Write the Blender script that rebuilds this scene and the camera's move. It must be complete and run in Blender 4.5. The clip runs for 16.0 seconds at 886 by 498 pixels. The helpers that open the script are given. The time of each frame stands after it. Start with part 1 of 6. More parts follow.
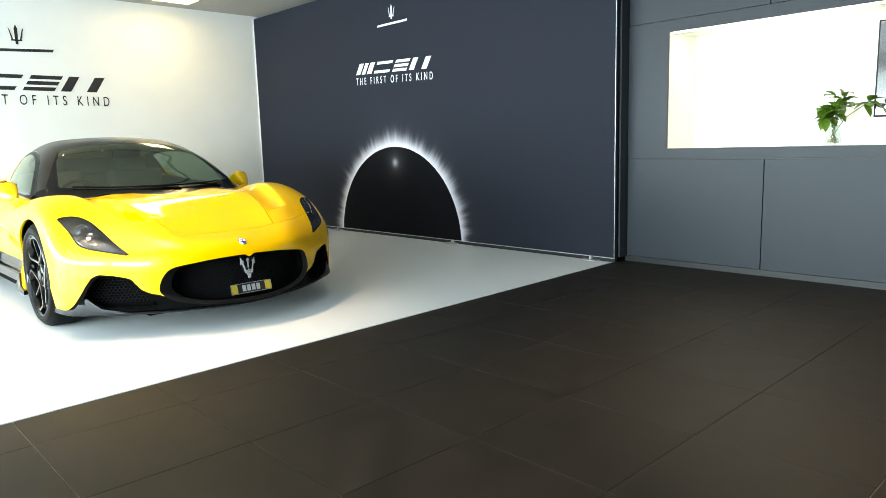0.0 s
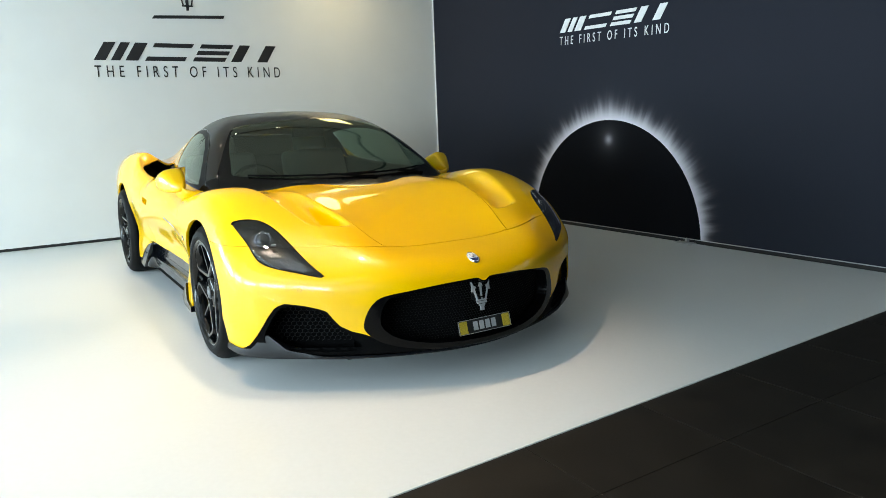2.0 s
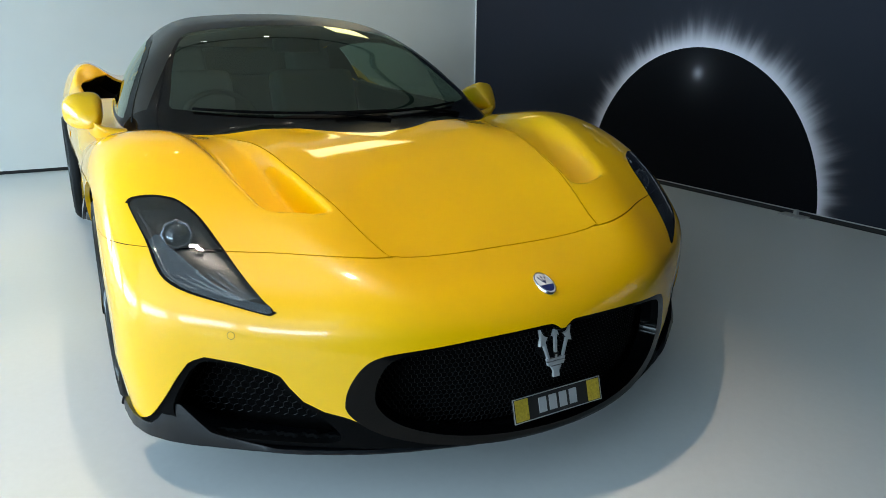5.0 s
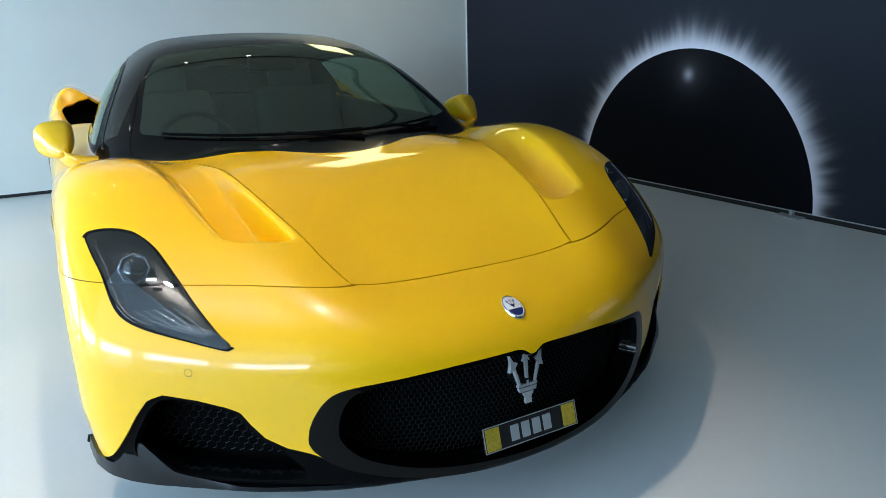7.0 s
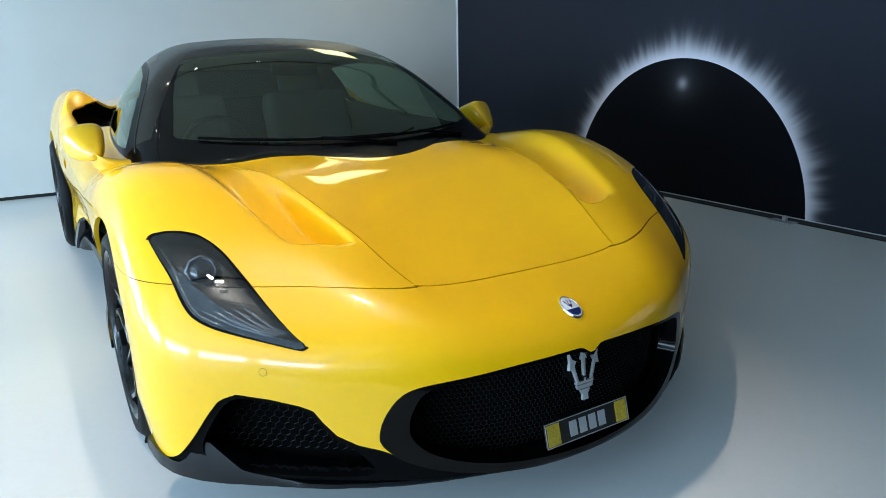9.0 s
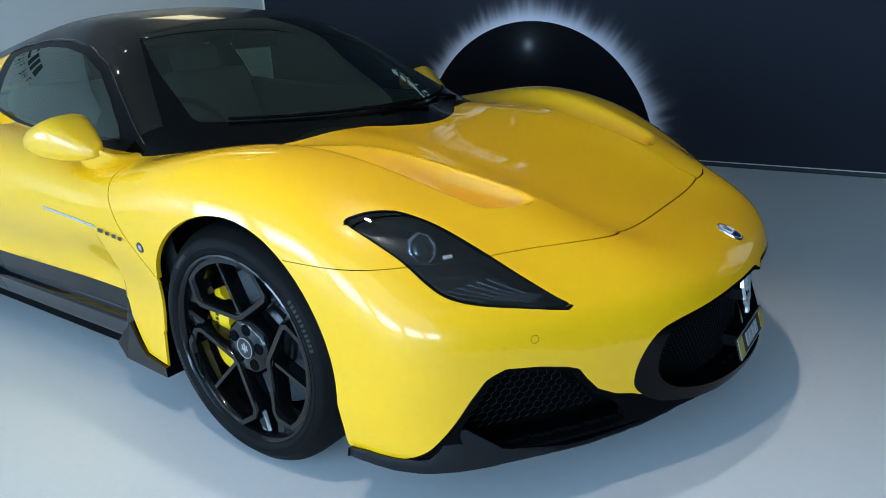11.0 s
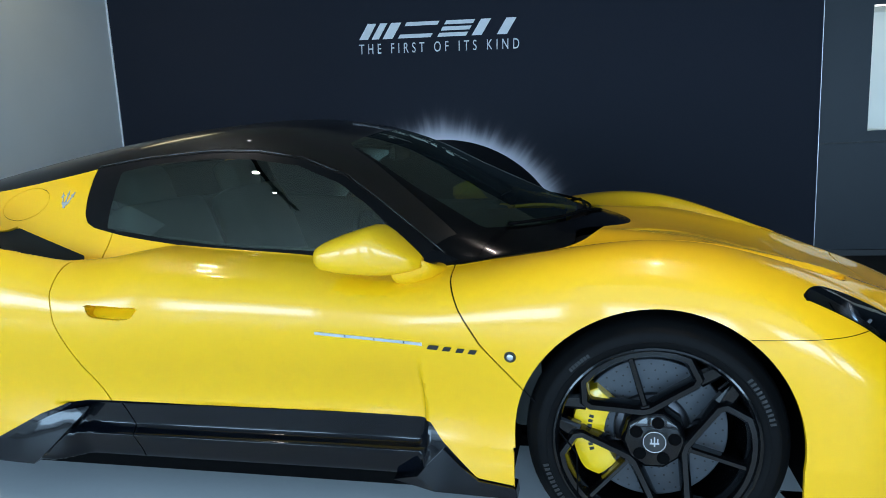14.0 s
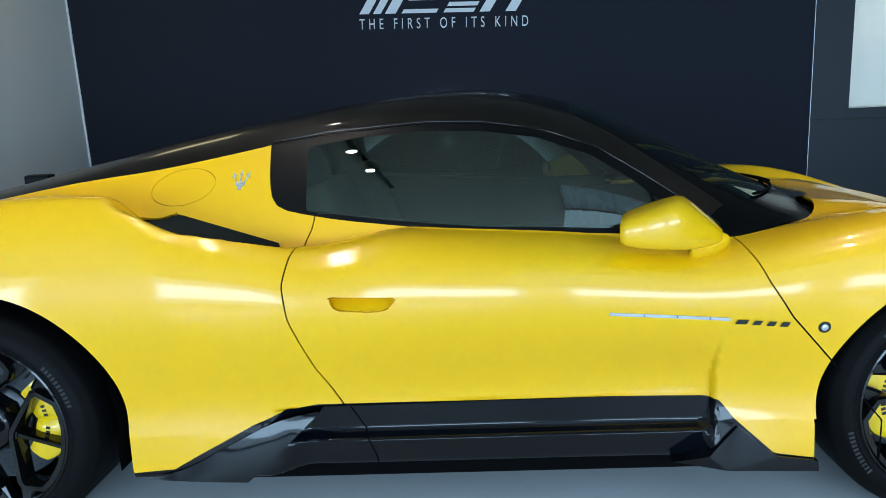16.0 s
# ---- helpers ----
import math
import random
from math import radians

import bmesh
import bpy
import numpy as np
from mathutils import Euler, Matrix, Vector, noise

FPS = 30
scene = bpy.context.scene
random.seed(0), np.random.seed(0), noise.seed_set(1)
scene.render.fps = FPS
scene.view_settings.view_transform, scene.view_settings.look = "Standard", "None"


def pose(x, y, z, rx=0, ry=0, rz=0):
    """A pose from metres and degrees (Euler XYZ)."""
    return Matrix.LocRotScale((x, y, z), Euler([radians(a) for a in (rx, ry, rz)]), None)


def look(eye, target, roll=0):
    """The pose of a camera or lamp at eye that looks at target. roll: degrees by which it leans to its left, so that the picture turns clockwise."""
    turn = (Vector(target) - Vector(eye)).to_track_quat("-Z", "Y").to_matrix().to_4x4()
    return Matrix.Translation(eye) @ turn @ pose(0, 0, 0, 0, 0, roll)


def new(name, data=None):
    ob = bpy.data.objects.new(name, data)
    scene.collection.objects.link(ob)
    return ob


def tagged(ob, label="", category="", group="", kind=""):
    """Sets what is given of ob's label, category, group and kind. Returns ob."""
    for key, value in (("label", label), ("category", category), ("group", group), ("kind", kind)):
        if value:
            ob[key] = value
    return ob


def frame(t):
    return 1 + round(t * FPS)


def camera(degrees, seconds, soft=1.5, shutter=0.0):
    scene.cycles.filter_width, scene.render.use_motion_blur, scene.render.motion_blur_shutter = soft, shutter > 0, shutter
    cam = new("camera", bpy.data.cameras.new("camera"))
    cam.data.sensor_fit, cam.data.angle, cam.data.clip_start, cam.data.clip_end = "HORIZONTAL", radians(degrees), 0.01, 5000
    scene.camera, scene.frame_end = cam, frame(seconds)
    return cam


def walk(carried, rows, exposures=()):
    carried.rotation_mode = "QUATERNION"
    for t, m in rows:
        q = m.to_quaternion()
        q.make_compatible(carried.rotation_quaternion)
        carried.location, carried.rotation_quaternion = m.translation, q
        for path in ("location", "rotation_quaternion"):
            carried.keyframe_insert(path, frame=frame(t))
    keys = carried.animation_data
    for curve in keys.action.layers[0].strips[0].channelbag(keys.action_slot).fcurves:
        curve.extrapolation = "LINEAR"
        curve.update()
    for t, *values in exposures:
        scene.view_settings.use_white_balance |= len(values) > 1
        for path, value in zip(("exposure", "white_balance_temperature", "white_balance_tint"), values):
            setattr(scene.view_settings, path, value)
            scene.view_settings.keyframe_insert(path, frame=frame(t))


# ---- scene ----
cam = camera(65.5, 16.0, 0.6)
PATH = [
    (0, (4.979, -2.044, 1.096), (3.542, -0.685, 0.798), -1.6),
    (0.5, (4.577, -1.962, 1.1), (3.059, -0.691, 0.818), -0.3),
    (1, (4.164, -1.913, 1.106), (2.623, -0.668, 0.827), -1.7),
    (1.5, (3.83, -1.822, 1.125), (2.249, -0.635, 0.822), -1.5),
    (2, (3.455, -1.684, 1.124), (1.781, -0.651, 0.764), -2.1),
    (2.5, (3.09, -1.578, 1.129), (1.44, -0.515, 0.747), -1.7),
    (3, (2.776, -1.402, 1.1), (1.064, -0.453, 0.69), -2.0),
    (3.5, (2.536, -1.235, 1.124), (0.812, -0.352, 0.625), -1.0),
    (4, (2.316, -1.154, 1.101), (0.665, -0.171, 0.547), 0.9),
    (6.3, (2.258, -0.909, 1.134), (0.554, -0.041, 0.549), -1.1),
    (6.5, (2.261, -0.904, 1.138), (0.561, -0.017, 0.568), -1.7),
    (7, (2.267, -0.904, 1.142), (0.586, 0.025, 0.583), -1.6),
    (7.5, (2.274, -0.919, 1.145), (0.584, 0.001, 0.602), -3.0),
    (8, (2.277, -0.924, 1.149), (0.584, -0.018, 0.59), -2.6),
    (8.5, (2.273, -0.96, 1.148), (0.601, -0.044, 0.544), -2.2),
    (9, (2.201, -1.124, 1.155), (0.559, -0.121, 0.609), -0.9),
    (9.2, (2.166, -1.229, 1.158), (0.512, -0.23, 0.638), -1.8),
    (11.5, (1.146, -2.133, 1.127), (0.128, -0.525, 0.513), -2.5),
    (12, (0.889, -2.361, 1.147), (-0.095, -0.698, 0.631), -1.5),
    (12.5, (0.627, -2.543, 1.160), (-0.133, -0.742, 0.741), -0.7),
    (13, (0.347, -2.563, 1.159), (-0.424, -0.782, 0.678), -5.4),
    (13.5, (0.086, -2.631, 1.145), (-0.469, -0.747, 0.765), -3.6),
    (14, (-0.145, -2.698, 1.169), (-0.579, -0.776, 0.832), -2.7),
    (14.5, (-0.391, -2.663, 1.154), (-0.682, -0.721, 0.773), -5.2),
    (15, (-0.656, -2.67, 1.169), (-0.886, -0.721, 0.783), -3.9),
    (15.5, (-0.992, -2.747, 1.191), (-1.116, -0.78, 0.851), -2.4),
    (16, (-1.268, -2.708, 1.173), (-1.365, -0.75, 0.778), -2.9),
]
# stops and white balance as the clip's camera adapts
EXPOSE = [(0, 0.81, 8550, 15), (1.0, 0.31, 8250, 15), (1.5, 0.08, 7950, 15), (2.5, -0.34, 7950, 15), (3.2, -0.44, 7950, 15), (4, -0.58, 7650, 14), (6.4, -0.51, 6500, 12), (9, -0.44, 6400, 12),
          (11.5, -1.02, 5800, 13), (12.5, -1.05, 5900, 13), (14, -1.12, 6000, 13), (16, -1.14, 6200, 13)]
walk(cam, [(t, look(eye, target, roll)) for t, eye, target, roll in PATH], EXPOSE)

# ---- daylight: sky through the shopfront, and the lamps of the room ----
world = bpy.data.worlds.new("sky")
scene.world = world
world.use_nodes = True
wn = world.node_tree.nodes
sky = wn.new("ShaderNodeTexSky")
sky.sky_type, sky.sun_disc = "NISHITA", False
sky.sun_elevation, sky.sun_rotation = radians(50), radians(20)
world.node_tree.links.new(sky.outputs[0], wn["Background"].inputs[0])
wn["Background"].inputs[1].default_value = 0.12
sun = new("sun", bpy.data.lights.new("sun", "SUN"))
sun.data.energy, sun.data.angle, sun.data.color = 3.0, radians(.5), (1, .95, .88)
sun.matrix_world = look((0, 0, 20), (-8, -11, 0))

WINDOW_POWER, HIGH_POWER, ROOF_LIGHT_POWER = 2000, 320, 130
SPOT_POWER, FRONT_SPOT_POWER, HALL_SPOT_POWER, PANEL_POWER, NICHE_POWER = 60, 150, 120, 2, 3


def area_lamp(name, m, sx, sy, power, color):
    d = bpy.data.lights.new(name, "AREA")
    d.shape, d.size, d.size_y, d.energy, d.color = "RECTANGLE", sx, sy, power, color
    ob = new(name, d)
    ob.matrix_world = m
    return ob


# the shopfront's daylight, in its openings: a low band all along, tall panes and a glass roof beside the hall's front part
SKY_TONE = (.52, .79, 1.0)
for bay_x, bay_w in ((-7.6, 2.6), (-4.6, 2.4), (-1.75, 2.3), (1.0, 2.2), (3.7, 2.2), (6.2, 2.0)):
    area_lamp("window_light", look((bay_x, -7.35, 1.2), (bay_x, 0, 1.2)), bay_w * .9, 1.1, WINDOW_POWER * .6 * bay_w / 13.7, SKY_TONE)
    area_lamp("window_light", look((bay_x, -7.34, 1.3), (bay_x, 0, 1.3)), bay_w, 2.2, WINDOW_POWER * .4 * bay_w / 13.7, SKY_TONE)
area_lamp("high_window_light", look((3.25, -7.35, 4.5), (3.25, 0, 4.5)), 8.0, 3.4, HIGH_POWER, SKY_TONE)
area_lamp("roof_light", look((3.25, -4.9, 6.38), (3.25, -4.89, 0)), 8.0, 4.8, ROOF_LIGHT_POWER, SKY_TONE)

# ---- materials ----
def material(name):
    m = bpy.data.materials.new(name)
    m.use_nodes = True
    return m, m.node_tree.nodes, m.node_tree.links, m.node_tree.nodes["Principled BSDF"]


def simple(name, color, rough=.5, metal=0.0, coat=0.0, spread=.06, scale=18.0, bump=.0, bump_scale=220.0, ior=1.5, spec=.5):
    """A plain surface with slight mottling of colour and gloss and fine relief."""
    m, n, l, b = material(name)
    co = n.new("ShaderNodeTexCoord")
    nz = n.new("ShaderNodeTexNoise")
    nz.inputs["Scale"].default_value, nz.inputs["Detail"].default_value = scale, 5
    l.new(co.outputs["Object"], nz.inputs["Vector"])
    ramp = n.new("ShaderNodeMapRange")
    ramp.inputs[1].default_value, ramp.inputs[2].default_value = .25, .75
    ramp.inputs[3].default_value, ramp.inputs[4].default_value = 1 - spread, 1 + spread
    l.new(nz.outputs[0], ramp.inputs[0])
    mix = n.new("ShaderNodeVectorMath")
    mix.operation = "SCALE"
    mix.inputs[0].default_value = color
    l.new(ramp.outputs[0], mix.inputs["Scale"])
    l.new(mix.outputs[0], b.inputs["Base Color"])
    r2 = n.new("ShaderNodeMath")
    r2.operation = "MULTIPLY"
    r2.inputs[1].default_value = rough
    l.new(ramp.outputs[0], r2.inputs[0])
    l.new(r2.outputs[0], b.inputs["Roughness"])
    b.inputs["Metallic"].default_value, b.inputs["Coat Weight"].default_value, b.inputs["IOR"].default_value = metal, coat, ior
    b.inputs["Coat Roughness"].default_value, b.inputs["Specular IOR Level"].default_value = .03, spec
    if bump:
        nb = n.new("ShaderNodeTexNoise")
        nb.inputs["Scale"].default_value, nb.inputs["Detail"].default_value = bump_scale, 3
        l.new(co.outputs["Object"], nb.inputs["Vector"])
        bp = n.new("ShaderNodeBump")
        bp.inputs["Strength"].default_value, bp.inputs["Distance"].default_value = bump, .002
        l.new(nb.outputs[0], bp.inputs["Height"])
        l.new(bp.outputs[0], b.inputs["Normal"])
    return m


def glow(name, color, strength):
    m, n, l, b = material(name)
    b.inputs["Base Color"].default_value = (.8, .8, .8, 1)
    b.inputs["Emission Color"].default_value, b.inputs["Emission Strength"].default_value = (*color, 1), strength
    return m


def glass(name, tint, base_gloss=.05, rough=0.0, tone=(1, 1, 1)):
    """Clear or tinted sheet: seen through, with mirror gloss by its angle."""
    m, n, l, b = material(name)
    tr = n.new("ShaderNodeBsdfTransparent")
    tr.inputs[0].default_value = (*tint, 1)
    gl = n.new("ShaderNodeBsdfGlossy")
    gl.inputs["Color"].default_value, gl.inputs["Roughness"].default_value = (*tone, 1), rough
    fr = n.new("ShaderNodeLayerWeight")
    fr.inputs[0].default_value = .5
    pw = n.new("ShaderNodeMath")
    pw.operation, pw.inputs[1].default_value = "POWER", 5.0
    l.new(fr.outputs["Facing"], pw.inputs[0])
    gain = n.new("ShaderNodeMapRange")
    gain.inputs[3].default_value, gain.inputs[4].default_value = base_gloss, 1.0
    l.new(pw.outputs[0], gain.inputs[0])
    mx = n.new("ShaderNodeMixShader")
    l.new(gain.outputs[0], mx.inputs[0])
    l.new(tr.outputs[0], mx.inputs[1])
    l.new(gl.outputs[0], mx.inputs[2])
    l.new(mx.outputs[0], n["Material Output"].inputs[0])
    return m


def paint_yellow():
    """Pearl three-layer yellow: saturated base, fine pale flake, clear lacquer."""
    m, n, l, b = material("pearl_yellow_paint")
    co = n.new("ShaderNodeTexCoord")
    vo = n.new("ShaderNodeTexVoronoi")
    vo.inputs["Scale"].default_value = 900
    l.new(co.outputs["Object"], vo.inputs["Vector"])
    mr = n.new("ShaderNodeMapRange")
    mr.inputs[3].default_value, mr.inputs[4].default_value = .92, 1.06
    l.new(vo.outputs["Color"], mr.inputs[0])
    sc = n.new("ShaderNodeVectorMath")
    sc.operation = "SCALE"
    sc.inputs[0].default_value = (.82, .458, .0)
    l.new(mr.outputs[0], sc.inputs["Scale"])
    l.new(sc.outputs[0], b.inputs["Base Color"])
    b.inputs["Metallic"].default_value = 0.0
    b.inputs["Roughness"].default_value = .33
    b.inputs["Specular IOR Level"].default_value = .0
    b.inputs["Coat Weight"].default_value, b.inputs["Coat Roughness"].default_value, b.inputs["Coat IOR"].default_value = 1.0, .05, 1.38
    # pearl flakes under the lacquer: a wide pink gloss
    flake, mx = n.new("ShaderNodeBsdfGlossy"), n.new("ShaderNodeMixShader")
    flake.inputs["Color"].default_value, flake.inputs["Roughness"].default_value = (.92, .52, 1, 1), .34
    mx.inputs[0].default_value = .026
    l.new(b.outputs[0], mx.inputs[1])
    l.new(flake.outputs[0], mx.inputs[2])
    l.new(mx.outputs[0], n["Material Output"].inputs[0])
    return m


YELLOW = paint_yellow()
SCREEN_GLASS = glass("tinted_windscreen", (.50, .63, .53), .105, tone=(.90, 1, .84))
SIDE_TINT = glass("tinted_side_glass", (.39, .50, .45), .110, tone=(.90, 1, .88))
CLEAR = glass("clear_lens", (.90, .93, .96), .10)
ROOF_BLACK = simple("gloss_black_roof", (.0045, .0028, .0016), .35, coat=.55, spec=.1)
CARBON = simple("gloss_carbon", (.0022, .0030, .0050), .20, coat=.50, spec=.06)
CARBON.node_tree.nodes["Principled BSDF"].inputs["Coat Roughness"].default_value = .05
SATIN_CARBON = simple("satin_carbon", (.005, .006, .008), .34, spec=.22, bump=.05)
GLOSS_BLACK = simple("gloss_black_paint", (.0016, .0016, .0018), .20, coat=.16, spec=.05)
SATIN_BLACK = simple("satin_black_plastic", (.003, .003, .0034), .42, spec=.12, bump=.1)
MATT_BLACK = simple("matt_black_liner", (.0016, .0016, .0018), .85, spec=.05, bump=.3)
RUBBER = simple("tyre_rubber", (.0024, .0026, .0030), .60, spec=.09, bump=.15, scale=9)
CHROME = simple("bright_chrome", (.86, .86, .88), .08, metal=1.0)
LAMP_DARK = simple("dark_lamp_housing", (.0022, .0024, .003), .25, spec=.3)
PROJECTOR = simple("projector_glass", (.012, .013, .016), .05, coat=.8)
GUIDE = simple("smoked_light_guide", (.016, .018, .022), .25, coat=.35)
WHITE_ENAMEL = simple("white_enamel", (.78, .78, .80), .2, coat=.5)
BLUE_ENAMEL = simple("blue_enamel", (.01, .02, .11), .2, coat=.8)
PLATE_YELLOW = simple("plate_yellow", (.42, .30, .03), .35, spread=.3, scale=160)

# ---- body surfaces as smooth functions (car axes: x ahead, y to its left, z up; origin under the front axle) ----
def curve1(*knots):
    """A smooth function of one number through the given (x, value) knots."""
    xs = np.array([k[0] for k in knots], float)
    ys = np.array([k[1] for k in knots], float)
    n = len(xs)
    h, d = np.diff(xs), np.diff(ys) / np.diff(xs)
    m = np.zeros(n)
    m[0], m[-1] = d[0], d[-1]
    for i in range(1, n - 1):
        m[i] = (d[i - 1] * h[i] + d[i] * h[i - 1]) / (h[i] + h[i - 1])
    t = np.linspace(xs[0], xs[-1], 3000)
    i = np.clip(np.searchsorted(xs, t) - 1, 0, n - 2)
    s = (t - xs[i]) / h[i]
    v = ((1 + 2 * s) * (1 - s) ** 2 * ys[i] + s * (1 - s) ** 2 * h[i] * m[i]
         + s * s * (3 - 2 * s) * ys[i + 1] + s * s * (s - 1) * h[i] * m[i + 1])
    kern = np.hanning(151)
    pad = np.pad(v, 75, mode="reflect", reflect_type="odd")
    v = np.convolve(pad, kern / kern.sum(), "valid")
    return lambda x: np.interp(x, t, v)


def smax(a, b, k):
    h = np.maximum(k - np.abs(a - b), 0) / k
    return np.maximum(a, b) + h * h * h * k / 6


def smin(a, b, k):
    return -smax(-a, -b, k)


def step(x, a, b):
    t = np.clip((x - a) / (b - a), 0, 1)
    return t * t * t * (t * (6 * t - 15) + 10)


def bell(t):
    return np.exp(-t * t)


HOOD_Z = curve1((-3.75, 0.855), (-3.2, 0.899), (-2.4, 0.903), (-1.6, 0.873), (-0.9, 0.857), (-0.45, 0.825), (-0.2, 0.817), (0.1, 0.780), (0.4, 0.700), (0.65, 0.621), (0.85, 0.566), (0.98, 0.543), (1.08, 0.500), (1.2, 0.375))
CREST_H = curve1((-3.75, 0.037), (-3.3, 0.079), (-2.75, 0.123), (-2.3, 0.142), (-1.9, 0.108), (-1.5, 0.045), (-1, 0.014), (-0.6, -0.002), (-0.3, 0.040), (0, 0.095), (0.25, 0.110), (0.5, 0.091), (0.75, 0.057), (0.95, 0.035), (1.2, 0.030))
CREST_Y = curve1((-3.75, 0.702), (-2.6, 0.806), (-2, 0.852), (-1.2, 0.863), (-0.5, 0.748), (0, 0.712), (0.4, 0.651), (0.8, 0.537), (1.2, 0.445))
PLAN = curve1((-3.75, 0.814), (-3.2, 0.924), (-2.7, 0.951), (-2.3, 0.945), (-1.9, 0.960), (-1.3, 0.963), (-0.8, 0.963), (-0.4, 0.969), (0, 0.969), (0.3, 0.960), (0.6, 0.950), (0.9, 0.937), (1.2, 0.927))
WAIST = curve1((-3.75, 0.033), (-2.4, 0.037), (-2.1, 0.047), (-1.6, 0.079), (-1, 0.093), (-0.6, 0.076), (-0.35, 0.044), (0, 0.016), (1.2, -0.005))
NOSE_X = curve1((0, 1.052), (0.2, 1.066), (0.35, 1.071), (0.42, 1.074), (0.5, 1.067), (0.6, 0.996), (0.8, 0.800), (1, 0.531))


SC = dict(crest_in=0.1677, crest_out=0.3054, crown1=0.0009, crown2=-0.0221, hump=-0.0811, lean=0.0307, tuck=0.1424, nose1=0.2488, nose2=-0.0302, k1=0.1818, k2=0.1928, cshift=0.2609, ccrown=0.0531, ctum1=0.2900, ctum2=0.7600, kc=0.1750)


def trough(x, a):
    """Depth of the smooth channel that leads into the rear shoulder intake."""
    dip = .078 * step(x, -2.30, -2.06) * (1 - step(x, -1.82, -1.42))
    return dip + .060 * (1 - step(x, -2.05, -1.66)) * step(x, -2.34, -2.20) * (1 - step(a, .805, .880))


SEAM_Y = curve1((-.45, .60), (-.25, .545), (-.05, .486), (.15, .461), (.35, .434), (.55, .399), (.78, .340), (1.2, .26))
SCOOP_Y = curve1((-.6, .80), (-.15, .735), (.05, .694), (.25, .654), (.45, .610), (.60, .575), (1.2, .50))


def hood_top(x, a):
    crest = CREST_H(x) * bell((a - CREST_Y(x)) / np.where(a < CREST_Y(x), SC["crest_in"], SC["crest_out"]))
    crown = -SC["crown1"] * (a / .6) ** 2 * step(x, -.4, .3) - SC["crown2"] * (a / .6) ** 2
    line, edge = SEAM_Y(x), SCOOP_Y(x)
    lift = .027 * np.where(a < line, np.minimum(a / line, 1) ** 2, bell((a - line) / .16)) * step(x, -.25, .30) * (1 - step(x, .48, .80))
    front = .592 - .32 * np.maximum(a - .46, 0)
    along = step(x, -.22, .56) * (1 - step(x, front - .060, front + .006))
    across = step(a, line + .002, line + .050) * (1 - step(a, edge - .095, edge + .012))
    vent = .095 * along * across - lift
    shelf = .30 * np.maximum(a - .74, 0) * step(x, -2.4, -1.5) * (1 - step(x, -.85, -.10))
    return HOOD_Z(x) + crown + crest + SC["hump"] * step(a, .3, .7) - vent - shelf - trough(x, a)


def flank(x, z):
    low = WAIST(x) * bell((z - .38) / .17)
    start = .60 - .120 * step(x, -2.2, -1.75)
    lean = SC["lean"] * np.maximum(z - start, 0) ** 2 / (.04 + .35 * (.62 - start))
    tuck = SC["tuck"] * np.maximum(.30 - z, 0)
    blade = .024 * step(x, -1.10, -.66) * (1 - step(x, -.638, -.622)) * step(z, .20, .32) * (1 - step(z, .36, .62))
    out = PLAN(x) - low - lean - tuck - blade
    # sill panel: flat and set back under the door, a narrow ledge, then a rounded lower edge
    sill = PLAN(x) - .104 + .036 * (1 - step(z, .254, .282)) - .30 * np.maximum(.256 - z, 0)
    share = step(x, -1.90, -1.76) * (1 - step(x, -.660, -.628)) * (1 - step(z, .350, .364))
    return out + (sill - out) * share


def nose(a, z):
    return NOSE_X(z) - SC["nose1"] * (a / .63) ** 2 - SC["nose2"] * np.maximum(a - .5, 0) ** 2 / .09


def body_field(p):
    x, a, z = p[..., 0], np.abs(p[..., 1]), p[..., 2]
    a = np.sqrt(a * a + 1e-5)
    f = smax(z - hood_top(x, a), a - flank(x, z), SC["k1"])
    f = smax(f, x - nose(a, z), SC["k2"])
    f = smax(f, -3.62 + .25 * (a / .9) ** 2 + .1 * np.abs(z - .8) - x, .2)
    f = smax(f, .16 - z, .04)
    return f


ROOF_Z = curve1((-3.7, 0.809), (-3.3, 0.902), (-2.9, 0.989), (-2.5, 1.072), (-2.1, 1.150), (-1.75, 1.205), (-1.45, 1.237), (-1.2, 1.238), (-1, 1.206), (-0.8, 1.142), (-0.6, 1.041), (-0.4, 0.945), (-0.2, 0.854), (0, 0.793), (0.3, 0.653))
BELT_Y = curve1((-3.7, 0.450), (-3.2, 0.520), (-2.7, 0.580), (-2.3, 0.632), (-1.9, 0.690), (-1.5, 0.752), (-1.2, 0.784), (-0.9, 0.798), (-0.6, 0.792), (-0.3, 0.738), (0.2, 0.538))


def canopy_field(p):
    x, a, z = p[..., 0], np.abs(p[..., 1]), p[..., 2]
    a = np.sqrt(a * a + 1e-5)
    top = z - (ROOF_Z(x + SC["cshift"] * a * a) - SC["ccrown"] * (a / .6) ** 2)
    rise = np.maximum(z - .78, 0)
    side = a - (BELT_Y(x) - SC["ctum1"] * rise - SC["ctum2"] * rise * rise)
    f = smax(top * .8, side, SC["kc"])
    return smax(f, .70 - z, .03)


def shell_field(p):
    x = p[..., 0]
    k = .015 + .075 * (1 - step(x, -2.05, -1.75))
    return smin(body_field(p), canopy_field(p), k)


def field_normals(field, p, e=.002):
    g = np.stack([(field(p + e * np.eye(3)[i]) - field(p - e * np.eye(3)[i])) / (2 * e) for i in range(3)], -1)
    return g / np.maximum(np.linalg.norm(g, axis=-1, keepdims=True), 1e-9), g


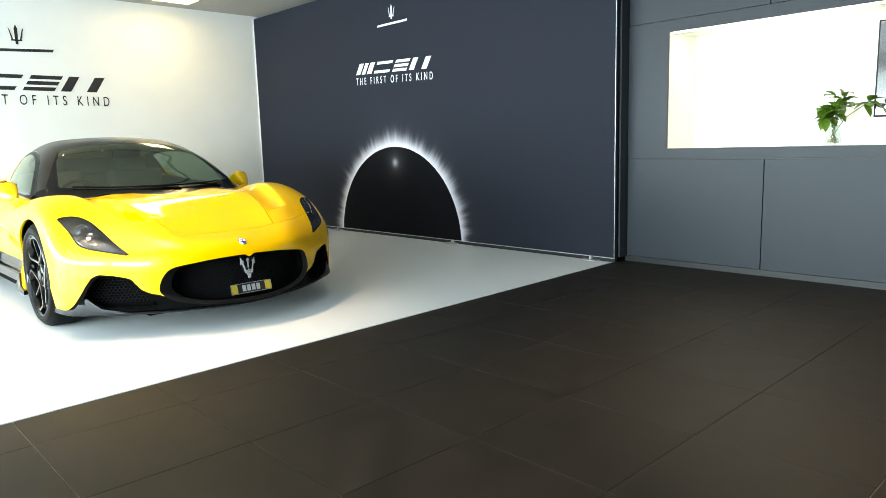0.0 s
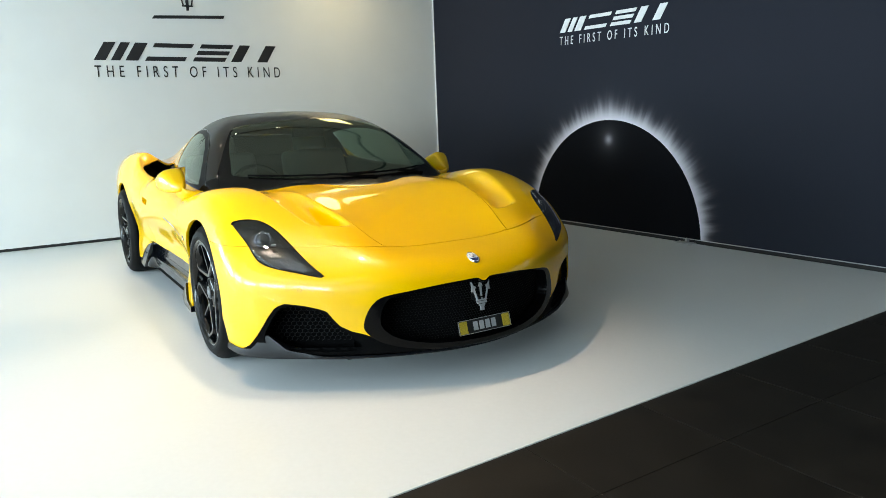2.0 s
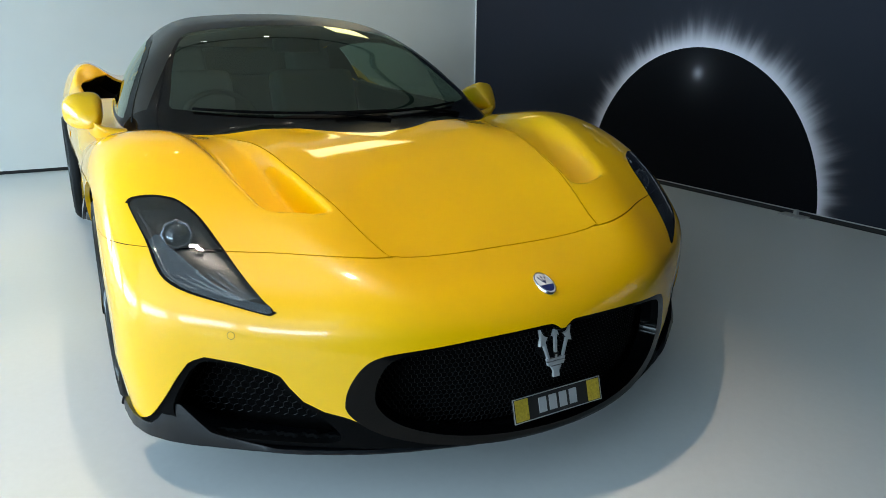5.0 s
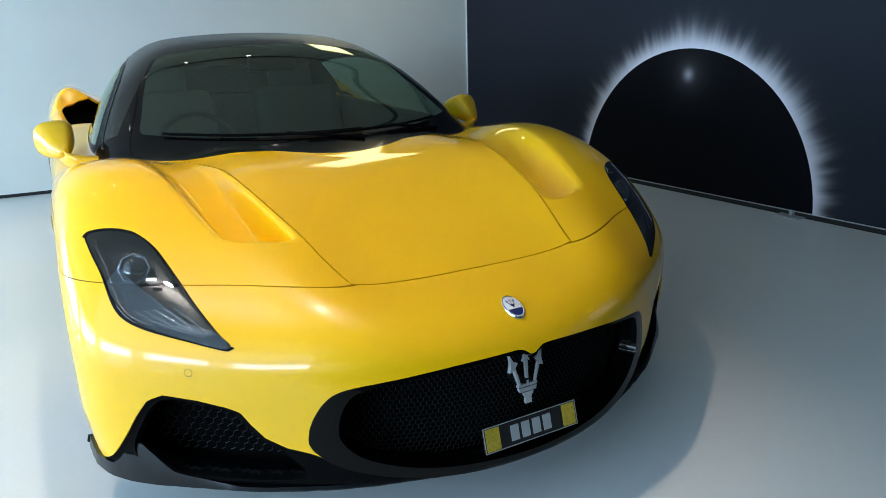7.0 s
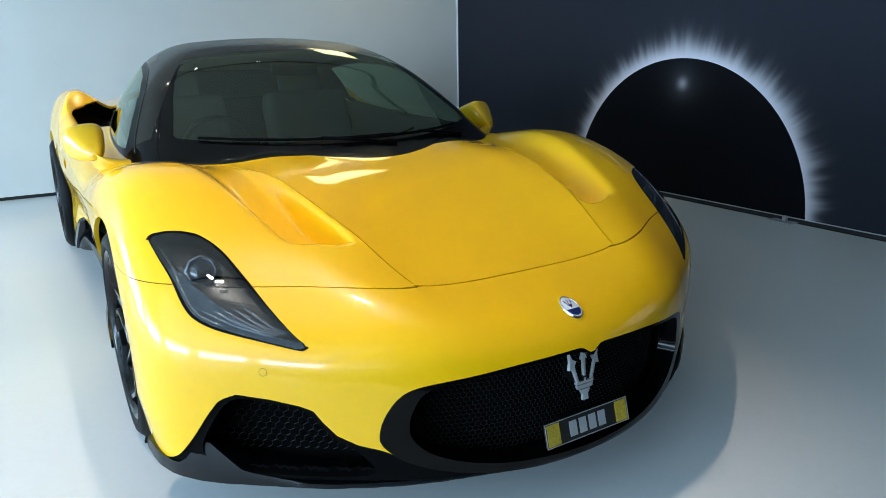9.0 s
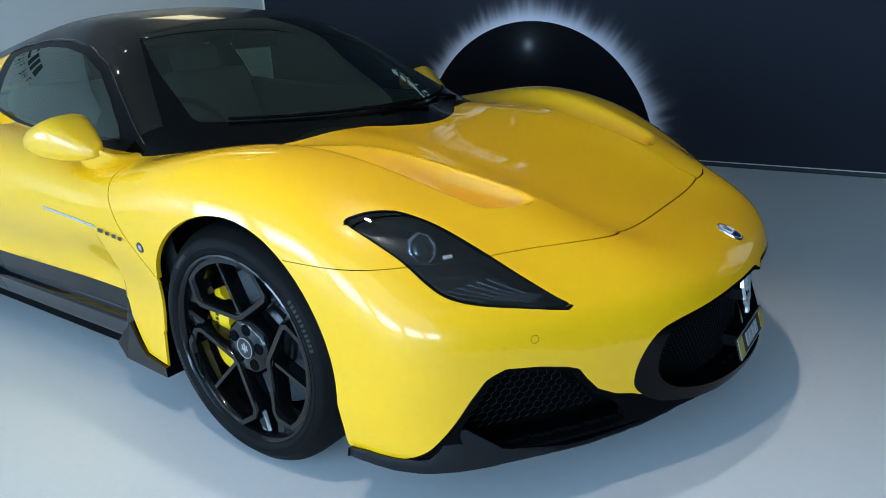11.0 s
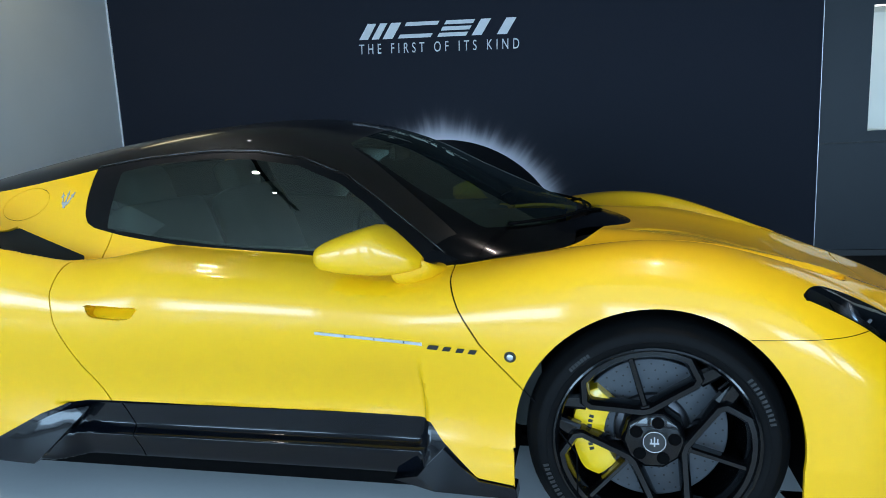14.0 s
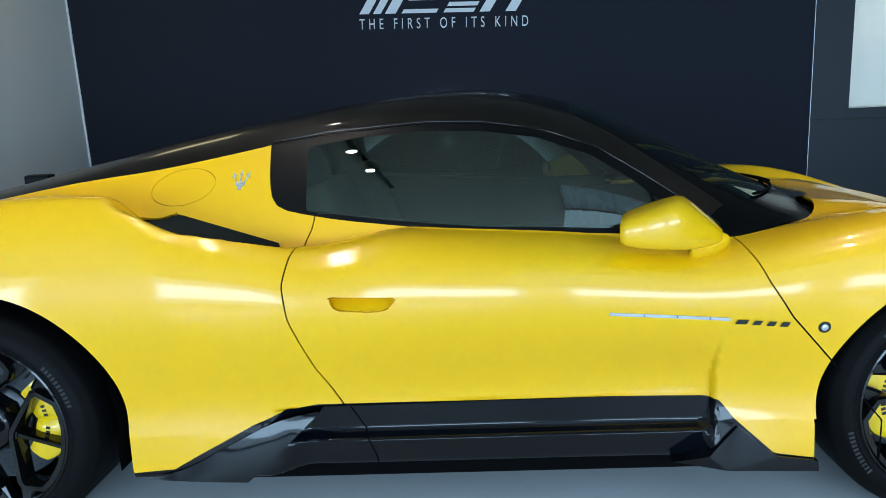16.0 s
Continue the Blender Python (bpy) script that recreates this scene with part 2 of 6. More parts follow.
def settle(field, p, rounds=3):
    for _ in range(rounds):
        _, g = field_normals(field, p)
        p = p - g * (field(p) / np.maximum((g * g).sum(-1), .2))[..., None]
    return p


def skin(field, low, high, h):
    """Quads of the zero surface of a field inside a box, with cells of size h; symmetric in y."""
    ax = [np.arange(low[i], high[i] + h, h) for i in range(3)]
    ny = int(round(high[1] / h))
    ax[1] = (np.arange(-ny, ny) + .5) * h
    gx, gy, gz = np.meshgrid(*ax, indexing="ij")
    v = field(np.stack([gx, gy, gz], -1))
    s = v < 0
    mixed = np.zeros(np.array(s.shape) - 1, bool)
    acc, cnt = np.zeros(mixed.shape + (3,)), np.zeros(mixed.shape)
    base = np.stack([gx, gy, gz], -1)
    nx_, ny_, nz_ = mixed.shape
    for axis in range(3):
        lo, hi = [slice(None)] * 3, [slice(None)] * 3
        lo[axis], hi[axis] = slice(0, -1), slice(1, None)
        lo, hi = tuple(lo), tuple(hi)
        cross = s[lo] != s[hi]
        t = np.where(cross, v[lo] / np.where(cross, v[lo] - v[hi], 1), 0)
        pt = base[lo] + (base[hi] - base[lo]) * t[..., None]
        others = [i for i in range(3) if i != axis]
        for d0 in (0, 1):
            for d1 in (0, 1):
                sl = [slice(None)] * 3
                sl[others[0]] = slice(d0, d0 + mixed.shape[others[0]])
                sl[others[1]] = slice(d1, d1 + mixed.shape[others[1]])
                sl = tuple(sl)
                acc += np.where(cross[sl][..., None], pt[sl], 0)
                cnt += cross[sl]
    mixed = cnt > 0
    ids = -np.ones(mixed.shape, int)
    ids[mixed] = np.arange(mixed.sum())
    verts = acc[mixed] / cnt[mixed][:, None]
    quads = []
    for axis in range(3):
        lo, hi = [slice(None)] * 3, [slice(None)] * 3
        lo[axis], hi[axis] = slice(0, -1), slice(1, None)
        cross = s[tuple(lo)] != s[tuple(hi)]
        o = [i for i in range(3) if i != axis]
        idx = np.argwhere(cross)
        ok = np.all((idx[:, o] > 0) & (idx[:, o] < np.array(mixed.shape)[o]), axis=1)
        idx = idx[ok]
        c = []
        for d0, d1 in ((1, 1), (0, 1), (0, 0), (1, 0)):
            j = idx.copy()
            j[:, o[0]] -= d0
            j[:, o[1]] -= d1
            c.append(ids[j[:, 0], j[:, 1], j[:, 2]])
        q = np.stack(c, 1)
        inside = s[tuple(idx.T)]
        flip = inside if axis != 1 else ~inside
        q[~flip] = q[~flip][:, ::-1]
        quads.append(q)
    quads = np.concatenate(quads)
    quads = quads[(quads >= 0).all(1)]
    return settle(field, verts), quads

# ---- mesh helpers ----
def mesh_object(name, verts, faces, mat, parent=None, label="", smooth=False, normals=None):
    me = bpy.data.meshes.new(name)
    me.from_pydata([tuple(v) for v in verts], [], [tuple(f) for f in faces])
    me.materials.append(mat)
    if smooth:
        me.shade_smooth()
    if normals is not None:
        me.shade_smooth()
        me.normals_split_custom_set_from_vertices([tuple(v) for v in normals])
    ob = new(name, me)
    if parent:
        ob.parent = parent
    if label:
        ob["label"] = label
    return ob


def part(name, bm, mat, parent=None, label="", smooth=False):
    me = bpy.data.meshes.new(name)
    bm.to_mesh(me)
    bm.free()
    me.materials.append(mat)
    if smooth:
        me.shade_smooth()
    ob = new(name, me)
    if parent:
        ob.parent = parent
    if label:
        ob["label"] = label
    return ob


def add_box(bm, lo, hi, bevel=0.0):
    m = Matrix.LocRotScale([(a + b) / 2 for a, b in zip(lo, hi)], None, [b - a for a, b in zip(lo, hi)])
    geo = bmesh.ops.create_cube(bm, size=1, matrix=m)
    if bevel:
        es = list({e for v in geo["verts"] for e in v.link_edges})
        bmesh.ops.bevel(bm, geom=es, offset=bevel, segments=2, affect="EDGES", profile=.6)
    return bm


def box(name, lo, hi, mat, parent=None, label="", bevel=0.0):
    return part(name, add_box(bmesh.new(), lo, hi, bevel), mat, parent, label)


WALL_X, WALL_Y, CEIL = -4.66, 3.305, 3.03
BACK_Y, END_X, WEST_X = -7.5, 7.5, -9.0
FREE_Y, FREE_X, HIGH = -2.3, -.8, 6.5   # past both, the hall is higher than the display ceiling
WHITE_PAINT = simple("white_satin_paint", (.70, .70, .69), .5, spread=.025, scale=2.5, bump=.06, bump_scale=60)
# white ceiling, its colour lowered to grey so bounce and reflections stay dim
CEIL_PAINT = simple("dimmed_ceiling_paint", (.38, .36, .335), .8, spread=.02, scale=2)
GREY_PANEL = simple("grey_laminate_panel", (.024, .029, .036), .45, spread=.05, scale=5, bump=.05, spec=.25)
BLACK_STRIP = simple("black_plinth", (.010, .010, .011), .5)
ALUMINIUM = simple("aluminium_edge", (.50, .50, .52), .35, metal=.5)
GROUT = simple("grey_grout", (.30, .26, .21), .9, spread=.4, scale=30)
LETTER_WHITE = simple("white_print", (.74, .74, .75), .5)
LETTER_BLACK = simple("black_print", (.016, .016, .018), .45)
CONCRETE = simple("pale_paving", (.42, .41, .39), .85, spread=.12, scale=1.5, bump=.3, bump_scale=40)
OUTER = simple("outer_wall_paint", (.35, .35, .35), .8)


def vinyl():
    """Pale vinyl sheet, satin, with faint scuffs and wide tonal drift."""
    m, n, l, b = material("white_vinyl_floor")
    co = n.new("ShaderNodeTexCoord")
    big, small = n.new("ShaderNodeTexNoise"), n.new("ShaderNodeTexNoise")
    big.inputs["Scale"].default_value, small.inputs["Scale"].default_value, small.inputs["Detail"].default_value = .8, 45, 8
    l.new(co.outputs["Object"], big.inputs["Vector"])
    l.new(co.outputs["Object"], small.inputs["Vector"])
    add = n.new("ShaderNodeMath")
    add.operation = "ADD"
    l.new(big.outputs[0], add.inputs[0])
    l.new(small.outputs[0], add.inputs[1])
    mr = n.new("ShaderNodeMapRange")
    mr.inputs[1].default_value, mr.inputs[2].default_value, mr.inputs[3].default_value, mr.inputs[4].default_value = .6, 1.4, .955, 1.02
    l.new(add.outputs[0], mr.inputs[0])
    sc = n.new("ShaderNodeVectorMath")
    sc.operation = "SCALE"
    sc.inputs[0].default_value = (.66, .68, .69)
    l.new(mr.outputs[0], sc.inputs["Scale"])
    l.new(sc.outputs[0], b.inputs["Base Color"])
    rr = n.new("ShaderNodeMapRange")
    rr.inputs[3].default_value, rr.inputs[4].default_value = .30, .44
    l.new(small.outputs[0], rr.inputs[0])
    l.new(rr.outputs[0], b.inputs["Roughness"])
    bp = n.new("ShaderNodeBump")
    bp.inputs["Strength"].default_value, bp.inputs["Distance"].default_value = .05, .002
    l.new(small.outputs[0], bp.inputs["Height"])
    l.new(bp.outputs[0], b.inputs["Normal"])
    return m


def tile_stone():
    """Charcoal porcelain, cloudy, with specks of dust; each tile a little different."""
    m, n, l, b = material("charcoal_porcelain")
    co, inf = n.new("ShaderNodeTexCoord"), n.new("ShaderNodeObjectInfo")
    mv = n.new("ShaderNodeVectorMath")
    mv.operation = "MULTIPLY_ADD"
    mv.inputs[1].default_value = (1, 1, 1)
    cr = n.new("ShaderNodeCombineXYZ")
    sc10 = n.new("ShaderNodeMath")
    sc10.operation, sc10.inputs[1].default_value = "MULTIPLY", 40
    l.new(inf.outputs["Random"], sc10.inputs[0])
    l.new(sc10.outputs[0], cr.inputs[0])
    l.new(co.outputs["Object"], mv.inputs[0])
    l.new(cr.outputs[0], mv.inputs[2])
    a, f = n.new("ShaderNodeTexNoise"), n.new("ShaderNodeTexNoise")
    a.inputs["Scale"].default_value, a.inputs["Detail"].default_value = 6, 6
    f.inputs["Scale"].default_value, f.inputs["Detail"].default_value = 140, 3
    l.new(mv.outputs[0], a.inputs["Vector"])
    l.new(mv.outputs[0], f.inputs["Vector"])
    ramp = n.new("ShaderNodeValToRGB")
    ramp.color_ramp.elements[0].position, ramp.color_ramp.elements[0].color = .3, (.0110, .0088, .0068, 1)
    ramp.color_ramp.elements[1].position, ramp.color_ramp.elements[1].color = .75, (.0205, .0165, .0128, 1)
    l.new(a.outputs[0], ramp.inputs[0])
    dust = n.new("ShaderNodeMapRange")
    dust.inputs[1].default_value, dust.inputs[2].default_value, dust.inputs[4].default_value = .74, .80, .25
    l.new(f.outputs[0], dust.inputs[0])
    mx = n.new("ShaderNodeMix")
    mx.data_type = "RGBA"
    l.new(dust.outputs[0], mx.inputs["Factor"])
    l.new(ramp.outputs[0], mx.inputs["A"])
    mx.inputs["B"].default_value = (.10, .09, .08, 1)
    l.new(mx.outputs["Result"], b.inputs["Base Color"])
    rr = n.new("ShaderNodeMapRange")
    rr.inputs[3].default_value, rr.inputs[4].default_value = .42, .60
    l.new(a.outputs[0], rr.inputs[0])
    l.new(rr.outputs[0], b.inputs["Roughness"])
    b.inputs["Specular IOR Level"].default_value = .16
    bp = n.new("ShaderNodeBump")
    bp.inputs["Strength"].default_value, bp.inputs["Distance"].default_value = .12, .002
    l.new(f.outputs[0], bp.inputs["Height"])
    l.new(bp.outputs[0], b.inputs["Normal"])
    return m


SUN_X, SUN_Z, SUN_R = -1.483, -.019, 1.113


def eclipse_print():
    """Printed sheet: night blue, black disc at the foot with a ragged pale halo and a soft spot."""
    m, n, l, b = material("night_sky_print")

    def math_node(op, a, c=None, d=None):
        k = n.new("ShaderNodeMath")
        k.operation = op
        for i, v in enumerate((a, c, d)):
            if v is None:
                continue
            if isinstance(v, (int, float)):
                k.inputs[i].default_value = v
            else:
                l.new(v, k.inputs[i])
        return k.outputs[0]

    co, sep = n.new("ShaderNodeTexCoord"), n.new("ShaderNodeSeparateXYZ")
    l.new(co.outputs["Object"], sep.inputs[0])
    dx, dz = math_node("SUBTRACT", sep.outputs[0], SUN_X), math_node("SUBTRACT", sep.outputs[2], SUN_Z)
    r = math_node("SQRT", math_node("ADD", math_node("MULTIPLY", dx, dx), math_node("MULTIPLY", dz, dz)))
    ang = math_node("ARCTAN2", dz, dx)
    comb = n.new("ShaderNodeCombineXYZ")
    l.new(math_node("MULTIPLY", ang, 9.0), comb.inputs[0])
    l.new(math_node("MULTIPLY", r, .8), comb.inputs[1])
    fine = n.new("ShaderNodeTexNoise")
    fine.inputs["Scale"].default_value, fine.inputs["Detail"].default_value = 1.6, 7
    l.new(comb.outputs[0], fine.inputs["Vector"])
    comb2 = n.new("ShaderNodeCombineXYZ")
    l.new(math_node("MULTIPLY", ang, 2.2), comb2.inputs[0])
    wide = n.new("ShaderNodeTexNoise")
    wide.inputs["Scale"].default_value, wide.inputs["Detail"].default_value = 1.7, 3
    l.new(comb2.outputs[0], wide.inputs["Vector"])
    # halo reach grows with the streaks and towards the top
    tall = math_node("POWER", math_node("MAXIMUM", math_node("SINE", ang), 0.0), 14.0)
    reach = math_node("ADD", math_node("MULTIPLY", math_node("POWER", fine.outputs[0], 2.2), .12), math_node("MULTIPLY", math_node("POWER", wide.outputs[0], 2.0), .10))
    reach = math_node("ADD", math_node("ADD", reach, .020), math_node("MULTIPLY", tall, .028))
    out = math_node("MAXIMUM", math_node("SUBTRACT", r, SUN_R), 0.0)
    halo = math_node("EXPONENT", math_node("MULTIPLY", math_node("POWER", math_node("DIVIDE", out, reach), 1.7), -1.0))
    edge = math_node("GREATER_THAN", r, SUN_R)
    halo = math_node("MULTIPLY", math_node("MULTIPLY", halo, edge), .80)
    far = math_node("MULTIPLY", math_node("EXPONENT", math_node("MULTIPLY", out, -5.5)), math_node("MULTIPLY", edge, .02))
    halo = math_node("ADD", halo, far)
    sx, sz = math_node("SUBTRACT", sep.outputs[0], -1.473), math_node("SUBTRACT", sep.outputs[2], .905)
    rs = math_node("SQRT", math_node("ADD", math_node("MULTIPLY", sx, sx), math_node("MULTIPLY", sz, sz)))
    spot = math_node("ADD", math_node("MULTIPLY", math_node("EXPONENT", math_node("MULTIPLY", math_node("MULTIPLY", rs, rs), -620.0)), .30),
                     math_node("MULTIPLY", math_node("EXPONENT", math_node("MULTIPLY", rs, -14.0)), .10))
    light = math_node("MINIMUM", math_node("ADD", halo, spot), .9)
    # ground colour of the sheet: black disc, deep blue around
    base = n.new("ShaderNodeMix")
    base.data_type = "RGBA"
    l.new(edge, base.inputs["Factor"])
    base.inputs["A"].default_value, base.inputs["B"].default_value = (.0055, .0057, .0075, 1), (.0195, .0215, .0300, 1)
    full = n.new("ShaderNodeMix")
    full.data_type = "RGBA"
    l.new(light, full.inputs["Factor"])
    l.new(base.outputs["Result"], full.inputs["A"])
    full.inputs["B"].default_value = (.86, .82, .92, 1)
    l.new(full.outputs["Result"], b.inputs["Base Color"])
    b.inputs["Roughness"].default_value = .6
    b.inputs["Specular IOR Level"].default_value = .04
    weave = n.new("ShaderNodeTexNoise")
    weave.inputs["Scale"].default_value = 500
    l.new(co.outputs["Object"], weave.inputs["Vector"])
    bp = n.new("ShaderNodeBump")
    bp.inputs["Strength"].default_value, bp.inputs["Distance"].default_value = .08, .001
    l.new(weave.outputs[0], bp.inputs["Height"])
    l.new(bp.outputs[0], b.inputs["Normal"])
    return m


def structure(ob, label, category):
    return tagged(ob, label, category, kind="structure")


# floor: grout bed, square tiles, white vinyl sheet under the car
floor = structure(box("floor", (WEST_X - .2, BACK_Y - .2, -.12), (END_X + .2, 4.6, -.004), GROUT), "charcoal porcelain tile floor with pale joints", "floor")
vin = bmesh.new()
edge_pts = [(WALL_X - .02, -7.4), (1.95, -7.4), (1.555, 3.30), (WALL_X - .02, 3.30)]
lo_v = [vin.verts.new((x, y, -.002)) for x, y in edge_pts]
hi_v = [vin.verts.new((x, y, .005)) for x, y in edge_pts]
vin.faces.new(hi_v)
for k in range(4):
    vin.faces.new((lo_v[k], lo_v[(k + 1) % 4], hi_v[(k + 1) % 4], hi_v[k]))
structure(part("floor_vinyl", vin, vinyl()), "white satin vinyl floor sheet under the car", "floor")

# printed dark wall, white wall, grey cabinet wall, ceiling
wall_white = structure(box("wall_white", (WALL_X - .15, -2.6, .035), (WALL_X, WALL_Y + .06, CEIL + .04), WHITE_PAINT), "plain white display wall with dark lettering", "wall")
box("plinth", (WALL_X - .15, -2.6, 0), (WALL_X - .012, WALL_Y, .035), BLACK_STRIP, wall_white, "black shadow strip")
wall_dark = structure(box("wall_dark", (WALL_X, WALL_Y, .04), (1.572, WALL_Y + .05, CEIL - .005), eclipse_print()), "night blue printed wall with eclipse picture", "wall")
box("plinth", (WALL_X, WALL_Y + .012, 0), (1.572, WALL_Y + .05, .04), BLACK_STRIP, wall_dark, "black shadow strip")
box("edge_strip", (1.572, WALL_Y - .003, .035), (1.577, WALL_Y + .006, CEIL - .005), ALUMINIUM, wall_dark, "bright aluminium edge strip")
box("corner_strip", (WALL_X, WALL_Y - .008, .035), (WALL_X + .014, WALL_Y, CEIL - .005), LETTER_WHITE, wall_dark, "white corner strip")
box("bottom_strip", (WALL_X + .02, WALL_Y - .003, .036), (1.572, WALL_Y + .001, .043), ALUMINIUM, wall_dark, "thin metal bottom edge")
for fx in (-2.72, -.51, 1.33):
    foot = bmesh.new()
    add_box(foot, (fx - .09, WALL_Y - .075, .005), (fx + .09, WALL_Y + .01, .012), .002)
    add_box(foot, (fx - .012, WALL_Y - .02, .010), (fx + .012, WALL_Y + .01, .045))
    structure(part("wall_foot", foot, ALUMINIUM), "flat metal foot under the printed wall", "wall foot")


def words(text, size, place, mat, parent, name, spread=1.0, label=""):
    """Flat lettering in the built-in font; its middle stands at place (a matrix)."""
    cu = bpy.data.curves.new(name, "FONT")
    cu.body, cu.size, cu.space_character, cu.extrude = text, size, spread, .0015
    cu.align_x, cu.align_y = "CENTER", "CENTER"
    tmp = bpy.data.objects.new(name, cu)
    scene.collection.objects.link(tmp)
    bpy.context.view_layer.update()
    me = bpy.data.meshes.new_from_object(tmp.evaluated_get(bpy.context.evaluated_depsgraph_get()))
    bpy.data.objects.remove(tmp)
    me.materials.clear()
    me.materials.append(mat)
    ob = new(name, me)
    w = max(v.co.x for v in me.vertices) - min(v.co.x for v in me.vertices)
    h = max(v.co.y for v in me.vertices) - min(v.co.y for v in me.vertices)
    ob.parent = parent
    ob["label"] = label
    return ob, w, h


def wall_mark(parent, place, width, mat, kind_label, gap_up, bar_up):
    """The show lettering of one wall: a line of words, a slanted block mark, a bar and a fork above. place maps (right, up, out)."""
    ob, w, h = words("THE FIRST OF ITS KIND", .1, None, mat, parent, "wall_lettering", 1.75, kind_label)
    s = width / w
    ob.matrix_local = place @ Matrix.Translation((0, 0, .002)) @ Matrix.Diagonal((s, width * .0605 / h, 1, 1))
    u = width / 1.41

    def blocks(name, polys, label):
        bm = bmesh.new()
        for poly in polys:
            top = [bm.verts.new((x * u, y * u, .004)) for x, y in poly]
            bm.faces.new(top)
            low = [bm.verts.new((x * u, y * u, .0)) for x, y in poly]
            for i in range(len(poly)):
                bm.faces.new((low[i], low[(i + 1) % len(poly)], top[(i + 1) % len(poly)], top[i]))
        bmesh.ops.recalc_face_normals(bm, faces=bm.faces)
        o = part(name, bm, mat, parent, label)
        o.matrix_local = place
        return o

    y0, y1, sl = gap_up, gap_up + .132, .62

    def slab(x0, x1, a, c):
        return [(x0 + a * sl, y0 + a), (x1 + a * sl, y0 + a), (x1 + c * sl, y0 + c), (x0 + c * sl, y0 + c)]
    H_ = y1 - y0
    t_ = H_ * .24
    marks = [[slab(-.705, -.625, 0, H_), slab(-.590, -.525, 0, H_), slab(-.490, -.400, 0, H_)],
             [slab(-.350, -.06, 0, t_), slab(-.350, -.06, H_ - t_, H_)],
             [slab(.0, .25, 0, t_), slab(.0, .25, H_ * .38, H_ * .62), slab(.0, .25, H_ - t_, H_)],
             [slab(.300, .385, 0, H_), slab(.515, .600, 0, H_)]]
    for polys in marks:
        blocks("mark_block", polys, "slanted plain block of the mark")
    yb = y1 + bar_up
    blocks("mark_bar", [[(-.27, yb - .010), (.27, yb + .012), (.28, yb + .036), (-.25, yb + .014)]], "slim slanted bar in place of a name")
    yf = yb + .060
    fork_parts = [[(-.012, .0), (.012, .0), (.016, .16), (0, .20), (-.016, .16)], [(-.045, .05), (-.03, .05), (-.058, .15), (-.07, .17)],
                  [(.045, .05), (.03, .05), (.058, .15), (.07, .17)], [(-.05, .035), (.05, .035), (.05, .05), (-.05, .05)]]
    blocks("mark_fork", [[(x * .82, yf + y * .82) for x, y in poly] for poly in fork_parts], "plain forked shape")


tilt = math.atan2(-.046, 1.41)
wall_mark(wall_dark, Matrix.Translation((-1.465, WALL_Y - .001, 1.884)) @ Matrix.Rotation(radians(90), 4, "X") @ Matrix.Rotation(tilt, 4, "Z"), 1.41, LETTER_WHITE, "white show lettering", .085, .405)
wall_mark(wall_white, Matrix.Translation((WALL_X + .001, .165, 1.772)) @ Matrix.Rotation(radians(90), 4, "Z") @ Matrix.Rotation(radians(90), 4, "X"), 1.975, LETTER_BLACK, "black show lettering", .085, .19)

# cabinet wall with the lit niche
PY = WALL_Y + .165
NICHE = (1.975, 3.95, 1.015, 1.98, 3.96)
wall_panel = structure(part("wall_panel", add_box(bmesh.new(), (1.584, PY + .022, .05), (END_X, PY + .026, .06)), GREY_PANEL), "grey laminate cabinet wall with lit niche", "wall")


def panel(x0, x1, z0, z1):
    box("panel", (x0 + .0035, PY, z0 + .0035), (x1 - .0035, PY + .02, z1 - .0035), GREY_PANEL, wall_panel, "grey laminate panel", .0015)


for x0, x1 in ((1.60, 2.80), (2.80, 4.15), (4.15, 5.5), (5.5, END_X)):
    panel(x0, x1, .048, .922)
for x0, x1 in ((1.60, 2.80), (2.80, 4.15), (4.15, 5.5), (5.5, END_X)):
    panel(x0, x1, 2.075, CEIL)
bm = add_box(bmesh.new(), (1.602, PY, .932), (NICHE[0], PY + .02, 2.071))
add_box(bm, (NICHE[0], PY, .932), (NICHE[1], PY + .02, NICHE[2]))
add_box(bm, (NICHE[0], PY, NICHE[3]), (NICHE[1], PY + .02, 2.071))
add_box(bm, (NICHE[1], PY, .932), (END_X, PY + .02, 2.071))
part("panel", bm, GREY_PANEL, wall_panel, "grey panel framing the niche")
box("backing", (1.584, PY + .024, 0), (END_X, PY + .05, .93), BLACK_STRIP, wall_panel)
box("backing", (1.584, PY + .024, 2.06), (END_X, PY + .05, CEIL), BLACK_STRIP, wall_panel)
box("plinth", (1.584, PY + .004, 0), (END_X, PY + .024, .048), BLACK_STRIP, wall_panel, "dark plinth")
NICHE_PAINT = simple("warm_white_niche", (.84, .83, .76), .35, spread=.02, scale=4)
bm = bmesh.new()
x0, x1, z0, z1, yb = NICHE
add_box(bm, (x0 - .03, PY + .02, z0 - .03), (x0, yb, z1 + .03))
add_box(bm, (x1, PY + .02, z0 - .03), (x1 + .03, yb, z1 + .03))
add_box(bm, (x0 - .03, yb, z0 - .03), (x1 + .03, yb + .03, z1 + .03))
add_box(bm, (x0, PY + .02, z0 - .03), (x1, yb, z0))
add_box(bm, (x0, PY + .02, z1), (x1, yb, z1 + .03))
box("wall_return", (1.582, WALL_Y + .052, .048), (1.598, PY + .02, CEIL), GREY_PANEL, wall_panel, "dark return of the cabinet wall")
part("niche_lining", bm, NICHE_PAINT, wall_panel, "white lined niche")
box("shelf_strip", (x0 + .02, PY + .03, z1 - .012), (x1 - .02, PY + .05, z1 - .001), glow("niche_led", (1, .95, .82), 2.5), wall_panel, "warm light strip")
